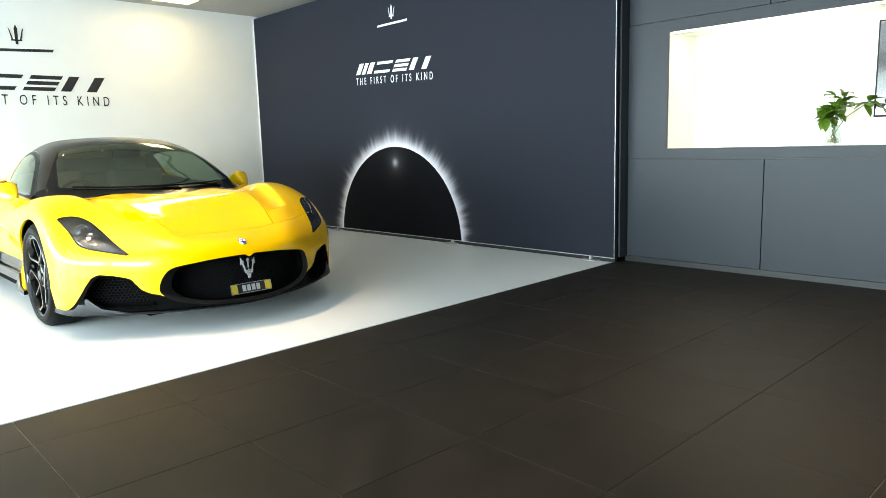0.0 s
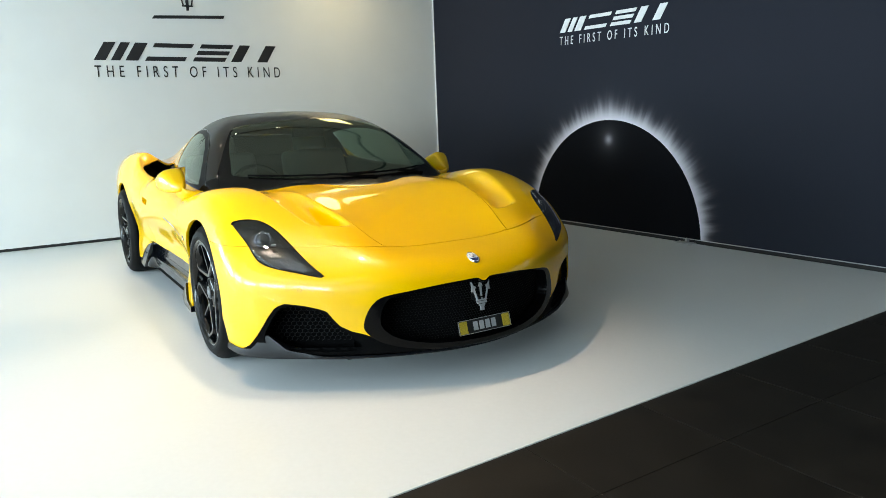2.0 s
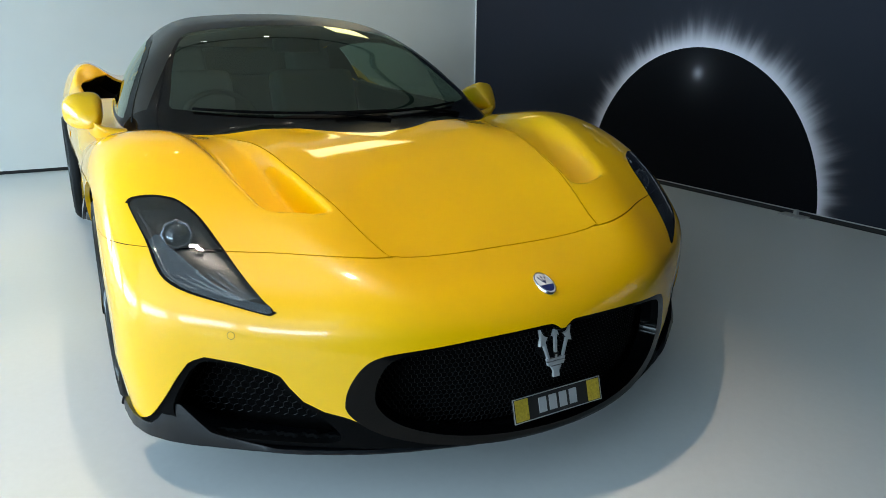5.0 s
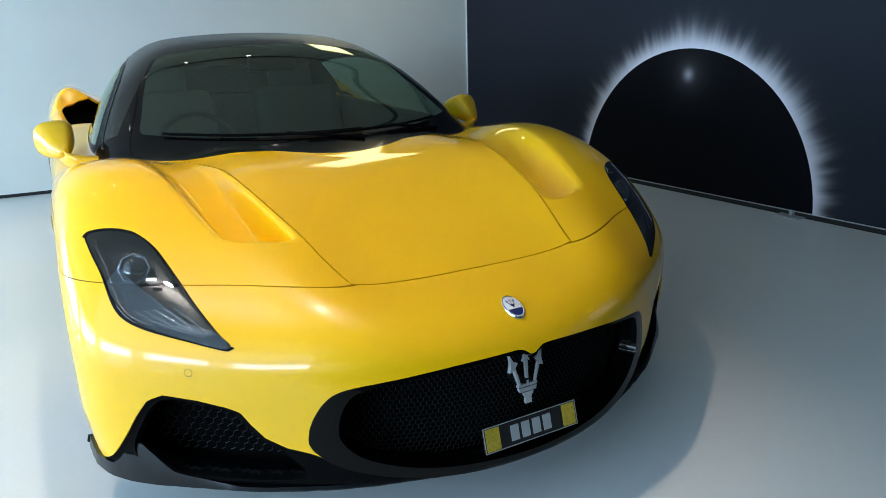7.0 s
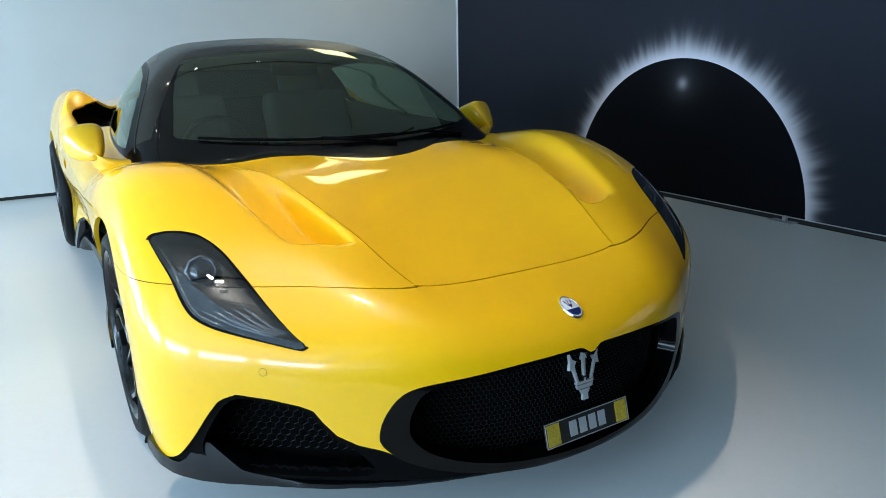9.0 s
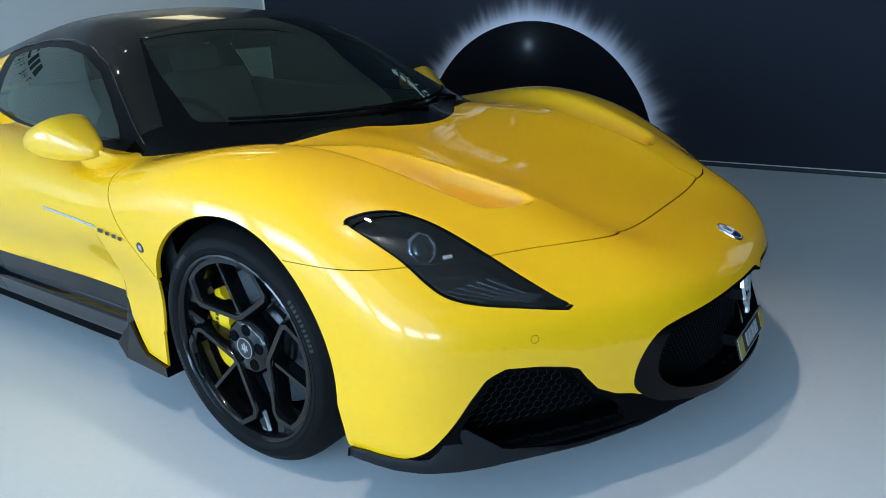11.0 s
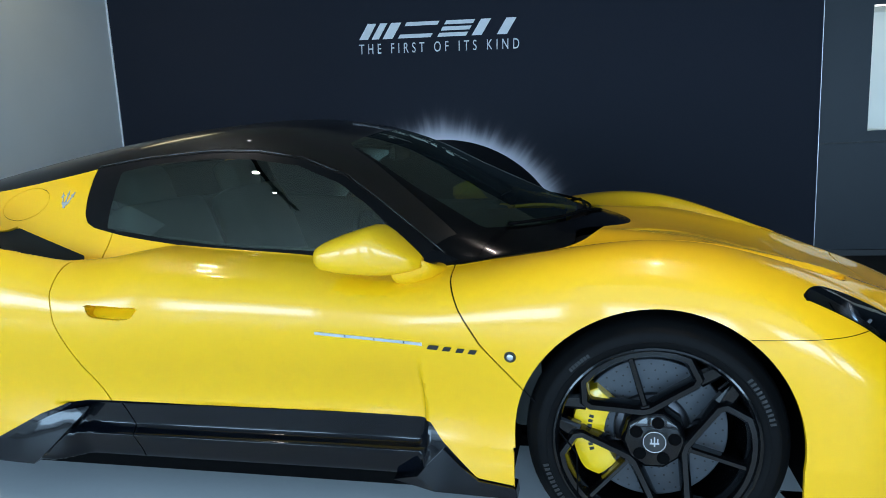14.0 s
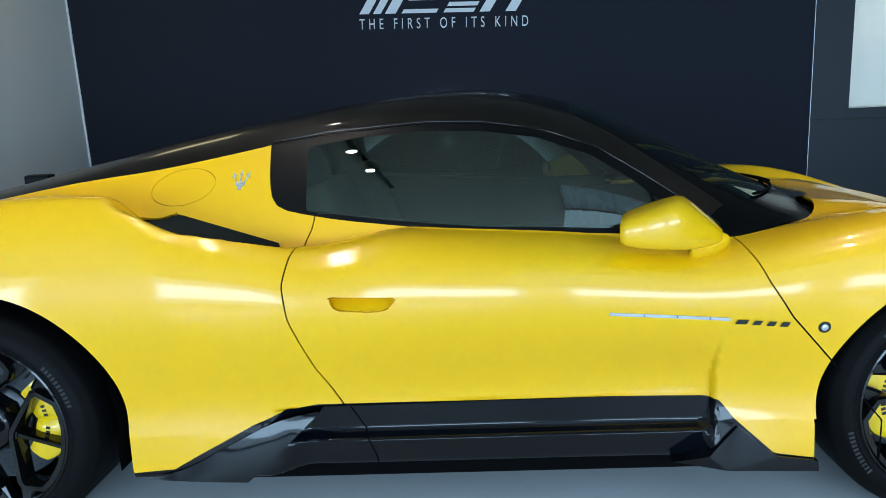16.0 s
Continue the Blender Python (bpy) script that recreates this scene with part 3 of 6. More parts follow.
area_lamp("niche_light", look(((x0 + x1) / 2, PY + .12, z1 - .02), ((x0 + x1) / 2, yb - .1, 1.1)), 1.8, .08, NICHE_POWER, (1, .96, .84))
# screen on the back of the niche
tv = new("wall_screen")
tagged(tv, "dark flat screen mounted inside the niche", "screen")
tv_m = simple("dark_screen_glass", (.012, .013, .018), .12, coat=.6)
box("screen_frame", (3.41, yb - .055, 1.215), (3.94, yb - .012, 1.915), SATIN_BLACK, tv, "", .004)
box("screen_glass", (3.422, yb - .058, 1.228), (3.92, yb - .0545, 1.903), tv_m, tv, "dark glass")

# plant in a glass vase
def leaf_plant(px, py, pz):
    top = new("potted_plant")
    tagged(top, "green leafy cutting in a glass vase with roots", "plant")
    leaf_m = simple("green_leaf", (.075, .165, .012), .45, spread=.35, scale=30)
    stem_m = simple("pale_stem", (.14, .17, .05), .6)
    root_m = simple("brown_roots", (.20, .12, .05), .8, spread=.4, scale=60)
    vase_m = glass("vase_glass", (.86, .90, .88))
    bm = lathe_z([(.001, 0), (.048, 0), (.056, .012), (.058, .05), (.054, .085), (.040, .105), (.036, .125), (.044, .150), (.042, .150), (.033, .125), (.052, .08), (.055, .02), (.001, .006)], 32)
    bm.transform(Matrix.Translation((px, py, pz)))
    part("vase", bm, vase_m, top, "clear bulbous glass vase", True)
    rnd = random.Random(4)
    bm = bmesh.new()
    for k in range(26):
        a = rnd.uniform(0, 6.28)
        q = Vector((px, py, pz + .085))
        pts = [q.copy()]
        for s in range(5):
            q = q + Vector((math.cos(a) * rnd.uniform(0, .014), math.sin(a) * rnd.uniform(0, .014), -.014))
            a += rnd.uniform(-.6, .6)
            pts.append(q.copy())
        add_tube(bm, pts, .0018, 5)
    tagged(part("roots", bm, root_m, top, "tangle of brown roots"), kind="stuff")
    for k in range(8):
        a = k * .8 + .3
        tipp = Vector((px + math.cos(a) * rnd.uniform(.05, .13), py + math.sin(a) * .06, pz + rnd.uniform(.20, .40)))
        if k == 0:
            tipp = Vector((px + .25, py - .02, pz + .32))
        mid = Vector((px + (tipp.x - px) * .3, py, pz + .2))
        bm = bmesh.new()
        add_tube(bm, [Vector((px, py, pz + .07)), mid, tipp], .0035, 6)
        part("stem", bm, stem_m, top, "", True)
        for j in range(8):
            f = rnd.uniform(.45, 1.0)
            base = mid.lerp(tipp, f)
            d = Vector((rnd.uniform(-1, 1), rnd.uniform(-.7, .4), rnd.uniform(-.35, .6))).normalized()
            ln, wd = rnd.uniform(.075, .12), rnd.uniform(.032, .05)
            side = d.cross(Vector((0, 0, 1))).normalized()
            upv = side.cross(d)
            bm = bmesh.new()
            rows_ = []
            for t in (0, .2, .45, .7, .9, 1.0):
                w = wd * math.sin(math.pi * min(t * .9 + .08, 1)) if t < 1 else .001
                mid_p = base + d * (ln * t) - Vector((0, 0, 1)) * (ln * .35 * t * t)
                rows_.append([bm.verts.new(mid_p - side * w + upv * w * .3), bm.verts.new(mid_p), bm.verts.new(mid_p + side * w + upv * w * .3)])
            for r0, r1 in zip(rows_, rows_[1:]):
                for i in range(2):
                    bm.faces.new((r0[i], r0[i + 1], r1[i + 1], r1[i]))
            part("leaf", bm, leaf_m, top, "", True)
    return top


def lathe_z(profile, n):
    bm = bmesh.new()
    rings = [[bm.verts.new((r * math.cos(2 * math.pi * k / n), r * math.sin(2 * math.pi * k / n), z)) for k in range(n)] for r, z in profile]
    for a, b in zip(rings, rings[1:]):
        for k in range(n):
            bm.faces.new((a[k], a[(k + 1) % n], b[(k + 1) % n], b[k]))
    return bm


def add_tube(bm, pts, r, n):
    rings = []
    for i, p in enumerate(pts):
        d = (pts[min(i + 1, len(pts) - 1)] - pts[max(i - 1, 0)]).normalized()
        u = d.orthogonal().normalized()
        v = d.cross(u)
        rings.append([bm.verts.new(p + u * r * math.cos(6.2832 * k / n) + v * r * math.sin(6.2832 * k / n)) for k in range(n)])
    for a, b in zip(rings, rings[1:]):
        for k in range(n):
            bm.faces.new((a[k], a[(k + 1) % n], b[(k + 1) % n], b[k]))
    return bm


leaf_plant(3.20, 3.72, NICHE[2] + .001)

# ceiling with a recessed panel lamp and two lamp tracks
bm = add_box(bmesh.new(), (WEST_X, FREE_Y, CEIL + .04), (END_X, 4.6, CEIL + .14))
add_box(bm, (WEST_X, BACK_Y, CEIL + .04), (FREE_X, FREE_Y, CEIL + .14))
structure(part("ceiling", bm, CEIL_PAINT), "flat white ceiling over the display, colour dimmed to grey", "ceiling")
roof_glass = structure(box("glass_roof", (FREE_X, BACK_Y - .2, HIGH + .02), (END_X + .2, FREE_Y + .15, HIGH + .04), glass("roof_pane", (.88, .92, .93))), "glazed roof over the high hall", "roof")
roof_glass.visible_shadow = False
for k in range(6):
    box("roof_bar", (FREE_X + .3 + k * 1.5 - .03, BACK_Y, HIGH - .08), (FREE_X + .3 + k * 1.5 + .03, FREE_Y, HIGH + .018), SATIN_BLACK, roof_glass, "dark glazing bar")
structure(box("wall_fascia", (FREE_X, FREE_Y, CEIL + .14), (END_X, FREE_Y + .12, HIGH), CEIL_PAINT), "fascia above the display in the dimmed ceiling colour", "wall")
structure(box("wall_side_fascia", (FREE_X - .12, BACK_Y, CEIL + .14), (FREE_X, FREE_Y + .12, HIGH), CEIL_PAINT), "side fascia of the high hall in the dimmed ceiling colour", "wall")
lamp = new("ceiling_panel_lamp")
tagged(lamp, "bright rectangular warm ceiling panel lamp", "ceiling lamp")
PLX, PLY = -3.84, 1.86
box("lamp_frame", (PLX - .42, PLY - .29, CEIL + .022), (PLX + .42, PLY + .29, CEIL + .039), WHITE_PAINT, lamp, "white frame")
box("diffuser", (PLX - .40, PLY - .27, CEIL + .012), (PLX + .40, PLY + .27, CEIL + .021), glow("panel_glow", (1, .86, .42), 6), lamp, "glowing diffuser")
area_lamp("panel_light", look((PLX, PLY, CEIL + .008), (PLX, PLY, 0)), .75, .5, PANEL_POWER, (1, .9, .62))
SPOT_GLOW = glow("spot_glow", (1, .96, .88), 60)


def track(tx, spots, power, tone=(1, .89, .72)):
    rail = structure(box("lamp_track", (tx - .02, -2.25, CEIL + .008), (tx + .02, 2.4, CEIL + .039), SATIN_BLACK), "black ceiling lamp track", "lamp track")
    for y, aim in spots:
        top = new("track_spot")
        tagged(top, "small black track spotlight with bright lens", "spotlight", "track spotlights")
        eye = Vector((tx, y, CEIL - .075))
        m = look(eye, aim)
        bm = bmesh.new()
        bmesh.ops.create_cone(bm, cap_ends=True, segments=24, radius1=.034, radius2=.038, depth=.12, matrix=m @ Matrix.Translation((0, 0, .065)))
        part("spot_body", bm, SATIN_BLACK, top, "", True)
        bm = bmesh.new()
        bmesh.ops.create_circle(bm, cap_ends=True, segments=20, radius=.027, matrix=m @ Matrix.Translation((0, 0, .003)) @ Matrix.Rotation(math.pi, 4, "X"))
        part("spot_lens", bm, SPOT_GLOW, top, "bright lens")
        bm = bmesh.new()
        bmesh.ops.create_cone(bm, cap_ends=True, segments=12, radius1=.012, radius2=.012, depth=.075, matrix=Matrix.Translation((tx, y, CEIL - .03)))
        part("spot_stem", bm, SATIN_BLACK, top)
        d = bpy.data.lights.new("spot_light", "SPOT")
        d.energy, d.color, d.spot_size, d.spot_blend, d.shadow_soft_size = power, tone, radians(70), .7, .04
        new("spot_light", d).matrix_world = m @ Matrix.Translation((0, 0, -.012))


track(-2.4, [(.35, (-2.3, .5, .8)), (-.36, (-2.2, -.2, .8)), (-1.0, (-2.2, -.7, .9)), (-1.62, (-2.5, -1.2, .8))], SPOT_POWER)
track(.42, [(-.46, (.55, -.5, .3)), (-1.56, (.6, -1.3, .2))], FRONT_SPOT_POWER, (1, .88, .72))
track(4.1, [(1.35, (4.0, 1.6, 0)), (-.9, (3.8, -.6, 0))], HALL_SPOT_POWER, (1, .76, .48))

# tall shopfront behind the camera's walk: posts, rail and panes; closing walls; paving outside
shop = structure(box("shopfront", (WEST_X - .2, BACK_Y - .12, HIGH - .15), (END_X + .2, BACK_Y + .02, HIGH + .12), OUTER), "tall glazed shopfront with dark posts", "shopfront")
FRAME_M = simple("dark_window_frame", (.03, .03, .032), .4)
PANE = glass("shop_pane", (.90, .93, .93))
for k in range(10):
    x = WEST_X + .1 + k * (END_X - WEST_X - .2) / 9
    box("window_post", (x - .035, BACK_Y - .06, 0), (x + .035, BACK_Y + .02, HIGH - .15), FRAME_M, shop, "dark post")
    if k < 9:
        x1_ = x + (END_X - WEST_X - .2) / 9 - .035
        for z0_, z1_ in ((.05, 3.0), (3.06, HIGH - .15))[:1 if x < FREE_X - .5 else 2]:
            o = box("pane", (x + .035, BACK_Y - .03, z0_), (x1_, BACK_Y - .02, z1_), PANE, shop, "clear pane")
            o.visible_shadow = False
        box("window_rail", (x + .035, BACK_Y - .05, 3.0), (x1_, BACK_Y + .01, 3.06), FRAME_M, shop, "dark rail")
structure(box("wall_east", (END_X, BACK_Y, 0), (END_X + .15, 4.75, HIGH), GREY_PANEL), "plain dark grey end wall", "wall")
structure(box("wall_west", (WEST_X - .15, BACK_Y, 0), (WEST_X, 4.75, HIGH), WHITE_PAINT), "plain white end wall", "wall")
structure(box("wall_north", (WEST_X, 4.6, 0), (END_X, 4.75, CEIL + .04), OUTER), "plain closing wall", "wall")
structure(box("ground", (-60, -80, -.2), (60, BACK_Y - .121, -.02), CONCRETE), "pale paving outside the shopfront", "ground")

# ---- the car ----
car = new("sports_car")
tagged(car, "pearl yellow mid-engined sports coupe with black roof on white floor", "car")


def triangles(quads):
    return np.concatenate([quads[:, [0, 1, 2]], quads[:, [0, 2, 3]]])


def cut(field, verts, tris, f):
    """Splits triangles along the zero line of f(points); new points settle on the field's surface."""
    val = f(verts)
    val = np.where(np.abs(val) < 1e-5, 1e-5, val)
    s = val > 0
    ts = s[tris]
    mixed = ts.any(1) & ~ts.all(1)
    if not mixed.any():
        return verts, tris
    keep, out, made, pts = tris[~mixed], [], {}, []
    n = len(verts)

    def mid(i, j):
        k = (min(i, j), max(i, j))
        if k not in made:
            t = val[i] / (val[i] - val[j])
            pts.append(verts[i] + (verts[j] - verts[i]) * t)
            made[k] = n + len(pts) - 1
        return made[k]

    for a, b, c in tris[mixed].tolist():
        while not (s[a] != s[b] and s[a] != s[c]):
            a, b, c = b, c, a
        ab, ac = mid(a, b), mid(a, c)
        out += [(a, ab, ac), (ab, b, c), (ab, c, ac)]
    new_pts = settle(field, np.array(pts), 2) if field else np.array(pts)
    return np.concatenate([verts, new_pts]), np.concatenate([keep, np.array(out)])


def compact(verts, tris):
    used, inv = np.unique(tris, return_inverse=True)
    return verts[used], inv.reshape(-1, 3)


def piece(name, field, verts, tris, mat, parent, label="", push=0.0, walls=0.0, flip=False):
    """The given triangles as a mesh; push moves it along its normals, walls turns its edge inwards by that depth."""
    v, t = compact(verts, tris)
    nrm, _ = field_normals(field, v)
    v = v + nrm * push
    faces, pts, nn = [tuple(f) for f in t.tolist()], v, nrm
    if walls:
        count = {}
        for a, b, c in faces:
            for e in ((a, b), (b, c), (c, a)):
                count[e] = count.get(e, 0) + 1
        rim = [e for e in count if (e[1], e[0]) not in count]
        ids = sorted({i for e in rim for i in e})
        top = {i: len(pts) + k for k, i in enumerate(ids)}
        low = {i: len(pts) + len(ids) + k for k, i in enumerate(ids)}
        side = {i: np.zeros(3) for i in ids}
        for a, b in rim:
            d = np.cross(v[b] - v[a], nrm[a] + nrm[b])
            side[a] += d
            side[b] += d
        sn = np.array([side[i] / (np.linalg.norm(side[i]) + 1e-9) for i in ids]).reshape(-1, 3)
        pts = np.concatenate([v, v[ids], v[ids] - nrm[ids] * walls])
        nn = np.concatenate([nrm, sn, sn])
        faces += [(top[b], top[a], low[a], low[b]) for a, b in rim]
    if flip:
        faces, nn = [f[::-1] for f in faces], -nn
    return mesh_object(name, pts, faces, mat, parent, label, normals=nn)


def smooth_loop(pts, closed=True, n=10):
    """Catmull-Rom points along a line of corners."""
    p = np.array(pts, float)
    out = []
    m = len(p)
    for i in range(m if closed else m - 1):
        q = [p[(i + k) % m] if closed else p[min(max(i + k, 0), m - 1)] for k in (-1, 0, 1, 2)]
        for j in range(n):
            t = j / n
            out.append(.5 * (2 * q[1] + (q[2] - q[0]) * t + (2 * q[0] - 5 * q[1] + 4 * q[2] - q[3]) * t * t
                             + (3 * q[1] - q[0] - 3 * q[2] + q[3]) * t ** 3))
    if not closed:
        out.append(p[-1])
    return np.array(out)


def outline(pts, curved=True, n=5):
    """Signed distance (inside below zero) to a closed outline of flat points."""
    loop = smooth_loop(pts, True, n) if curved else np.array(pts, float)
    a, b = loop, np.roll(loop, -1, 0)

    def f(q):
        best, inside = np.full(len(q), 9.0), np.zeros(len(q), bool)
        for (ax, ay), (bx, by) in zip(a, b):
            ex, ey = bx - ax, by - ay
            t = np.clip(((q[:, 0] - ax) * ex + (q[:, 1] - ay) * ey) / (ex * ex + ey * ey + 1e-12), 0, 1)
            best = np.minimum(best, np.hypot(q[:, 0] - ax - t * ex, q[:, 1] - ay - t * ey))
            up = (ay > q[:, 1]) != (by > q[:, 1])
            inside ^= up & (q[:, 0] < ex * (q[:, 1] - ay) / (ey if abs(ey) > 1e-12 else 1e-12) + ax)
        return np.where(inside, -best, best)
    return f


def xz(p):
    return p[:, [0, 2]]


def ay_z(p):
    return np.stack([np.abs(p[:, 1]), p[:, 2]], 1)


def x_ay(p):
    return np.stack([p[:, 0], np.abs(p[:, 1])], 1)


def lamp_uv(p):
    return np.stack([p[:, 0], np.abs(p[:, 1]) * .8 - p[:, 2] * .6], 1)


# outlines of the panels and openings
HEADLIGHT = outline([(.362, .274), (.368, .249), (.386, .222), (.410, .198), (.440, .181), (.505, .172), (.600, .181), (.692, .194), (.764, .200),
                     (.796, .198), (.797, .212), (.742, .255), (.665, .308), (.612, .330), (.570, .328), (.500, .304), (.430, .290)])
GRILLE_OUT = outline([(.0, .445), (.012, .449), (.030, .459), (.07, .460), (.21, .454), (.335, .440), (.425, .425), (.467, .405), (.496, .362), (.512, .311),
                      (.505, .268), (.435, .215), (.29, .180), (.1, .166), (-.1, .166), (-.29, .180), (-.435, .215), (-.505, .268), (-.512, .311), (-.496, .362),
                      (-.467, .405), (-.425, .425), (-.335, .440), (-.21, .454), (-.07, .460), (-.030, .459), (-.012, .449)], n=3)
GRILLE_IN = outline([(.0, .437), (.03, .452), (.2, .447), (.33, .433), (.41, .414), (.437, .385), (.452, .335), (.445, .285), (.39, .238), (.27, .205), (.1, .193),
                     (-.1, .193), (-.27, .205), (-.39, .238), (-.445, .285), (-.452, .335), (-.437, .385), (-.41, .414), (-.33, .433), (-.2, .447), (-.03, .452)], n=3)
LOWER = outline([(0, .02), (.99, .02), (.99, .165), (.945, .168), (.921, .190), (.903, .216), (.872, .280), (.845, .338), (.818, .385), (.785, .402), (.72, .392),
                 (.666, .377), (.640, .365), (.622, .335), (.596, .300), (.555, .275), (.512, .262), (.43, .222), (.29, .190), (0, .176)], False)
INTAKE = outline([(.53, .19), (.72, .185), (.83, .20), (.862, .245), (.835, .325), (.808, .372), (.78, .388), (.72, .379), (.66, .362), (.635, .330), (.60, .285), (.56, .255)])
ROCKER = outline([(-2.30, .02), (-2.296, .186), (-2.161, .197), (-2.09, .236), (-1.92, .322), (-1.805, .362), (-1.74, .371), (-1.355, .362), (-.615, .350),
                  (-.578, .301), (-.476, .207), (-.372, .194), (-.355, .02)], False)
DOOR_EDGE = outline([(-.562, .86), (-.550, .80), (-.540, .764), (-.510, .695), (-.452, .601), (-.345, .478), (-.20, .30), (-.2, .0), (-1.57, .0), (-1.58, .2),
                     (-1.60, .264), (-1.666, .374), (-1.726, .483), (-1.786, .64), (-1.797, .731), (-1.780, .801), (-1.757, .845), (-1.74, .915), (-1.70, 1.0), (-.62, 1.0)], False)
HOOD = outline([(.788, -.2), (.786, .0), (.787, .15), (.785, .30), (.780, .338), (.65, .372), (.485, .410), (.27, .447), (.05, .478), (-.25, .545), (-.45, .60), (-.6, .6), (-.6, -.2)], False)
DLO = outline([(-1.908, 1.094), (-1.898, 0.984), (-1.889, 0.939), (-1.871, 0.912), (-1.835, 0.896), (-1.760, 0.882), (-1.516, 0.851), (-1.252, 0.828), (-1.031, 0.819), (-0.858, 0.809), (-0.560, 0.788),
               (-0.520, 0.785), (-0.554, 0.800), (-0.687, 0.894), (-0.805, 0.977), (-0.913, 1.045), (-1.077, 1.102), (-1.249, 1.129), (-1.426, 1.135), (-1.701, 1.119)], False)
SIDE_GLASS = outline([(-1.780, 1.080), (-1.777, 0.896), (-1.516, 0.864), (-1.252, 0.841), (-1.031, 0.833), (-0.856, 0.823), (-0.684, 0.823), (-0.715, 0.869), (-0.812, 0.950), (-0.924, 1.024),
                      (-1.077, 1.081), (-1.249, 1.107), (-1.427, 1.113), (-1.626, 1.102)], False)
SCREEN = outline([(-.918, -.2), (-.916, 0), (-.920, .1), (-.932, .30), (-0.947, 0.420), (-0.950, 0.473), (-0.915, 0.506), (-0.716, 0.616), (-0.543, 0.708), (-0.497, 0.713), (-0.407, 0.654),
                  (-0.290, 0.500), (-.235, .30), (-.215, .1), (-.215, 0), (-.215, -.2)], False)
# clear part of the windscreen inside its black printed border
CLEAR_VIEW = outline([(-.912, -.2), (-.910, 0), (-.914, .1), (-.926, .30), (-.940, .420), (-.942, .468), (-.905, .500), (-.80, .548), (-.70, .580), (-.60, .604), (-.50, .632), (-.46, .625),
                      (-.38, .56), (-.30, .47), (-.20, .35), (-.10, .1), (-.10, -.2)], False)
ROOF_LINE = curve1((-3.940, 0.780), (-3.299, 0.875), (-2.900, 0.945), (-2.581, 0.995), (-2.273, 1.030), (-2.079, 1.060), (-1.907, 1.090), (-1.729, 1.127))
FUEL = outline([(-2.189 + .109 * math.cos(k * math.pi / 12), 0.974 + .054 * math.sin(k * math.pi / 12) + .012 * math.cos(k * math.pi / 12)) for k in range(24)], False)
HANDLE = outline([(-1.675, .698), (-1.484, .689), (-1.490, .682), (-1.515, .655), (-1.56, .651), (-1.645, .658), (-1.662, .668)], False)
BELT_Z = curve1((-2.2, .99), (-1.92, .955), (-1.88, .922), (-1.835, .898), (-1.76, .882), (-1.516, .851), (-1.252, .828), (-1.031, .819), (-.858, .809), (-.56, .788), (-.3, .76))
COWL_X = curve1((0, -.085), (.16, -.100), (.27, -.120), (.43, -.162), (.54, -.225), (.66, -.33), (.74, -.44), (.78, -.55))
BUMP_Z = curve1((0, .583), (.12, .585), (.34, .600), (.442, .611), (.668, .623), (.875, .630), (.97, .628))


def arches(p):
    f = np.hypot((p[:, 0] - .003) * np.where(p[:, 0] > 0, 1.04, 1.0), p[:, 2] - .333) - .371
    f = np.where(p[:, 2] < .30, np.abs(p[:, 0]) - np.where(p[:, 0] > 0, .371 / 1.04 + .05 * np.maximum(.3 - p[:, 2], 0), .371), f)
    r = np.hypot(p[:, 0] + 2.68, p[:, 2] - .345) - .395
    r = np.where(p[:, 2] < .33, np.abs(p[:, 0] + 2.68) - .395, r)
    return np.maximum(np.minimum(f, r), .55 - np.abs(p[:, 1]))


def on_top(p):
    """Below zero where the glasshouse is the outer surface."""
    return canopy_field(p) - body_field(p)


def roof_edge(p):
    """Below zero on the yellow rear pillar."""
    return np.maximum(p[:, 2] - ROOF_LINE(p[:, 0]), p[:, 0] + 1.87)


def below_belt(p):
    """Below zero on the door's yellow edge under the side window."""
    return np.maximum(np.maximum(p[:, 2] - BELT_Z(p[:, 0]), np.abs(p[:, 0] + 1.25) - .67), .55 - np.abs(p[:, 1]))


H = .015
sv, sq = skin(shell_field, (-3.8, -1.05, .1), (1.2, 1.05, 1.3), H)
st = triangles(sq)
GAP, GAP_THIN = .0022, .0009


def front_only(f):
    return lambda p: np.maximum(f(p), .25 - p[:, 0])


def sides_only(f, lim=.45):
    return lambda p: np.maximum(f(p), lim - np.abs(p[:, 1]))


f_arch = arches
f_lamp = lambda p: np.maximum(HEADLIGHT(lamp_uv(p)), .2 - p[:, 0])
f_gout = front_only(lambda p: GRILLE_OUT(p[:, [1, 2]]))
f_gin = front_only(lambda p: GRILLE_IN(p[:, [1, 2]]))
f_low = front_only(lambda p: LOWER(ay_z(p)))
f_intake = front_only(lambda p: INTAKE(ay_z(p)))
f_rock = sides_only(lambda p: ROCKER(xz(p)))
f_door = sides_only(lambda p: DOOR_EDGE(xz(p)))
f_hood = lambda p: np.maximum(HOOD(x_ay(p)), .5 - p[:, 2])
f_bump = lambda p: np.maximum(p[:, 2] - BUMP_Z(np.abs(p[:, 1])), -p[:, 0])
f_dlo = sides_only(lambda p: DLO(xz(p)), .4)
f_sglass = sides_only(lambda p: SIDE_GLASS(xz(p)), .4)
f_screen = lambda p: np.maximum(np.maximum(SCREEN(x_ay(p)), on_top(p) + .012), .78 - p[:, 2])
f_frit = lambda p: np.maximum(-(p[:, 0] + .165 + .78 * p[:, 1] ** 2), -1.2 - p[:, 0])
f_border = lambda p: np.maximum(np.maximum(SCREEN(x_ay(p)), -CLEAR_VIEW(x_ay(p))), -.93 - p[:, 0])
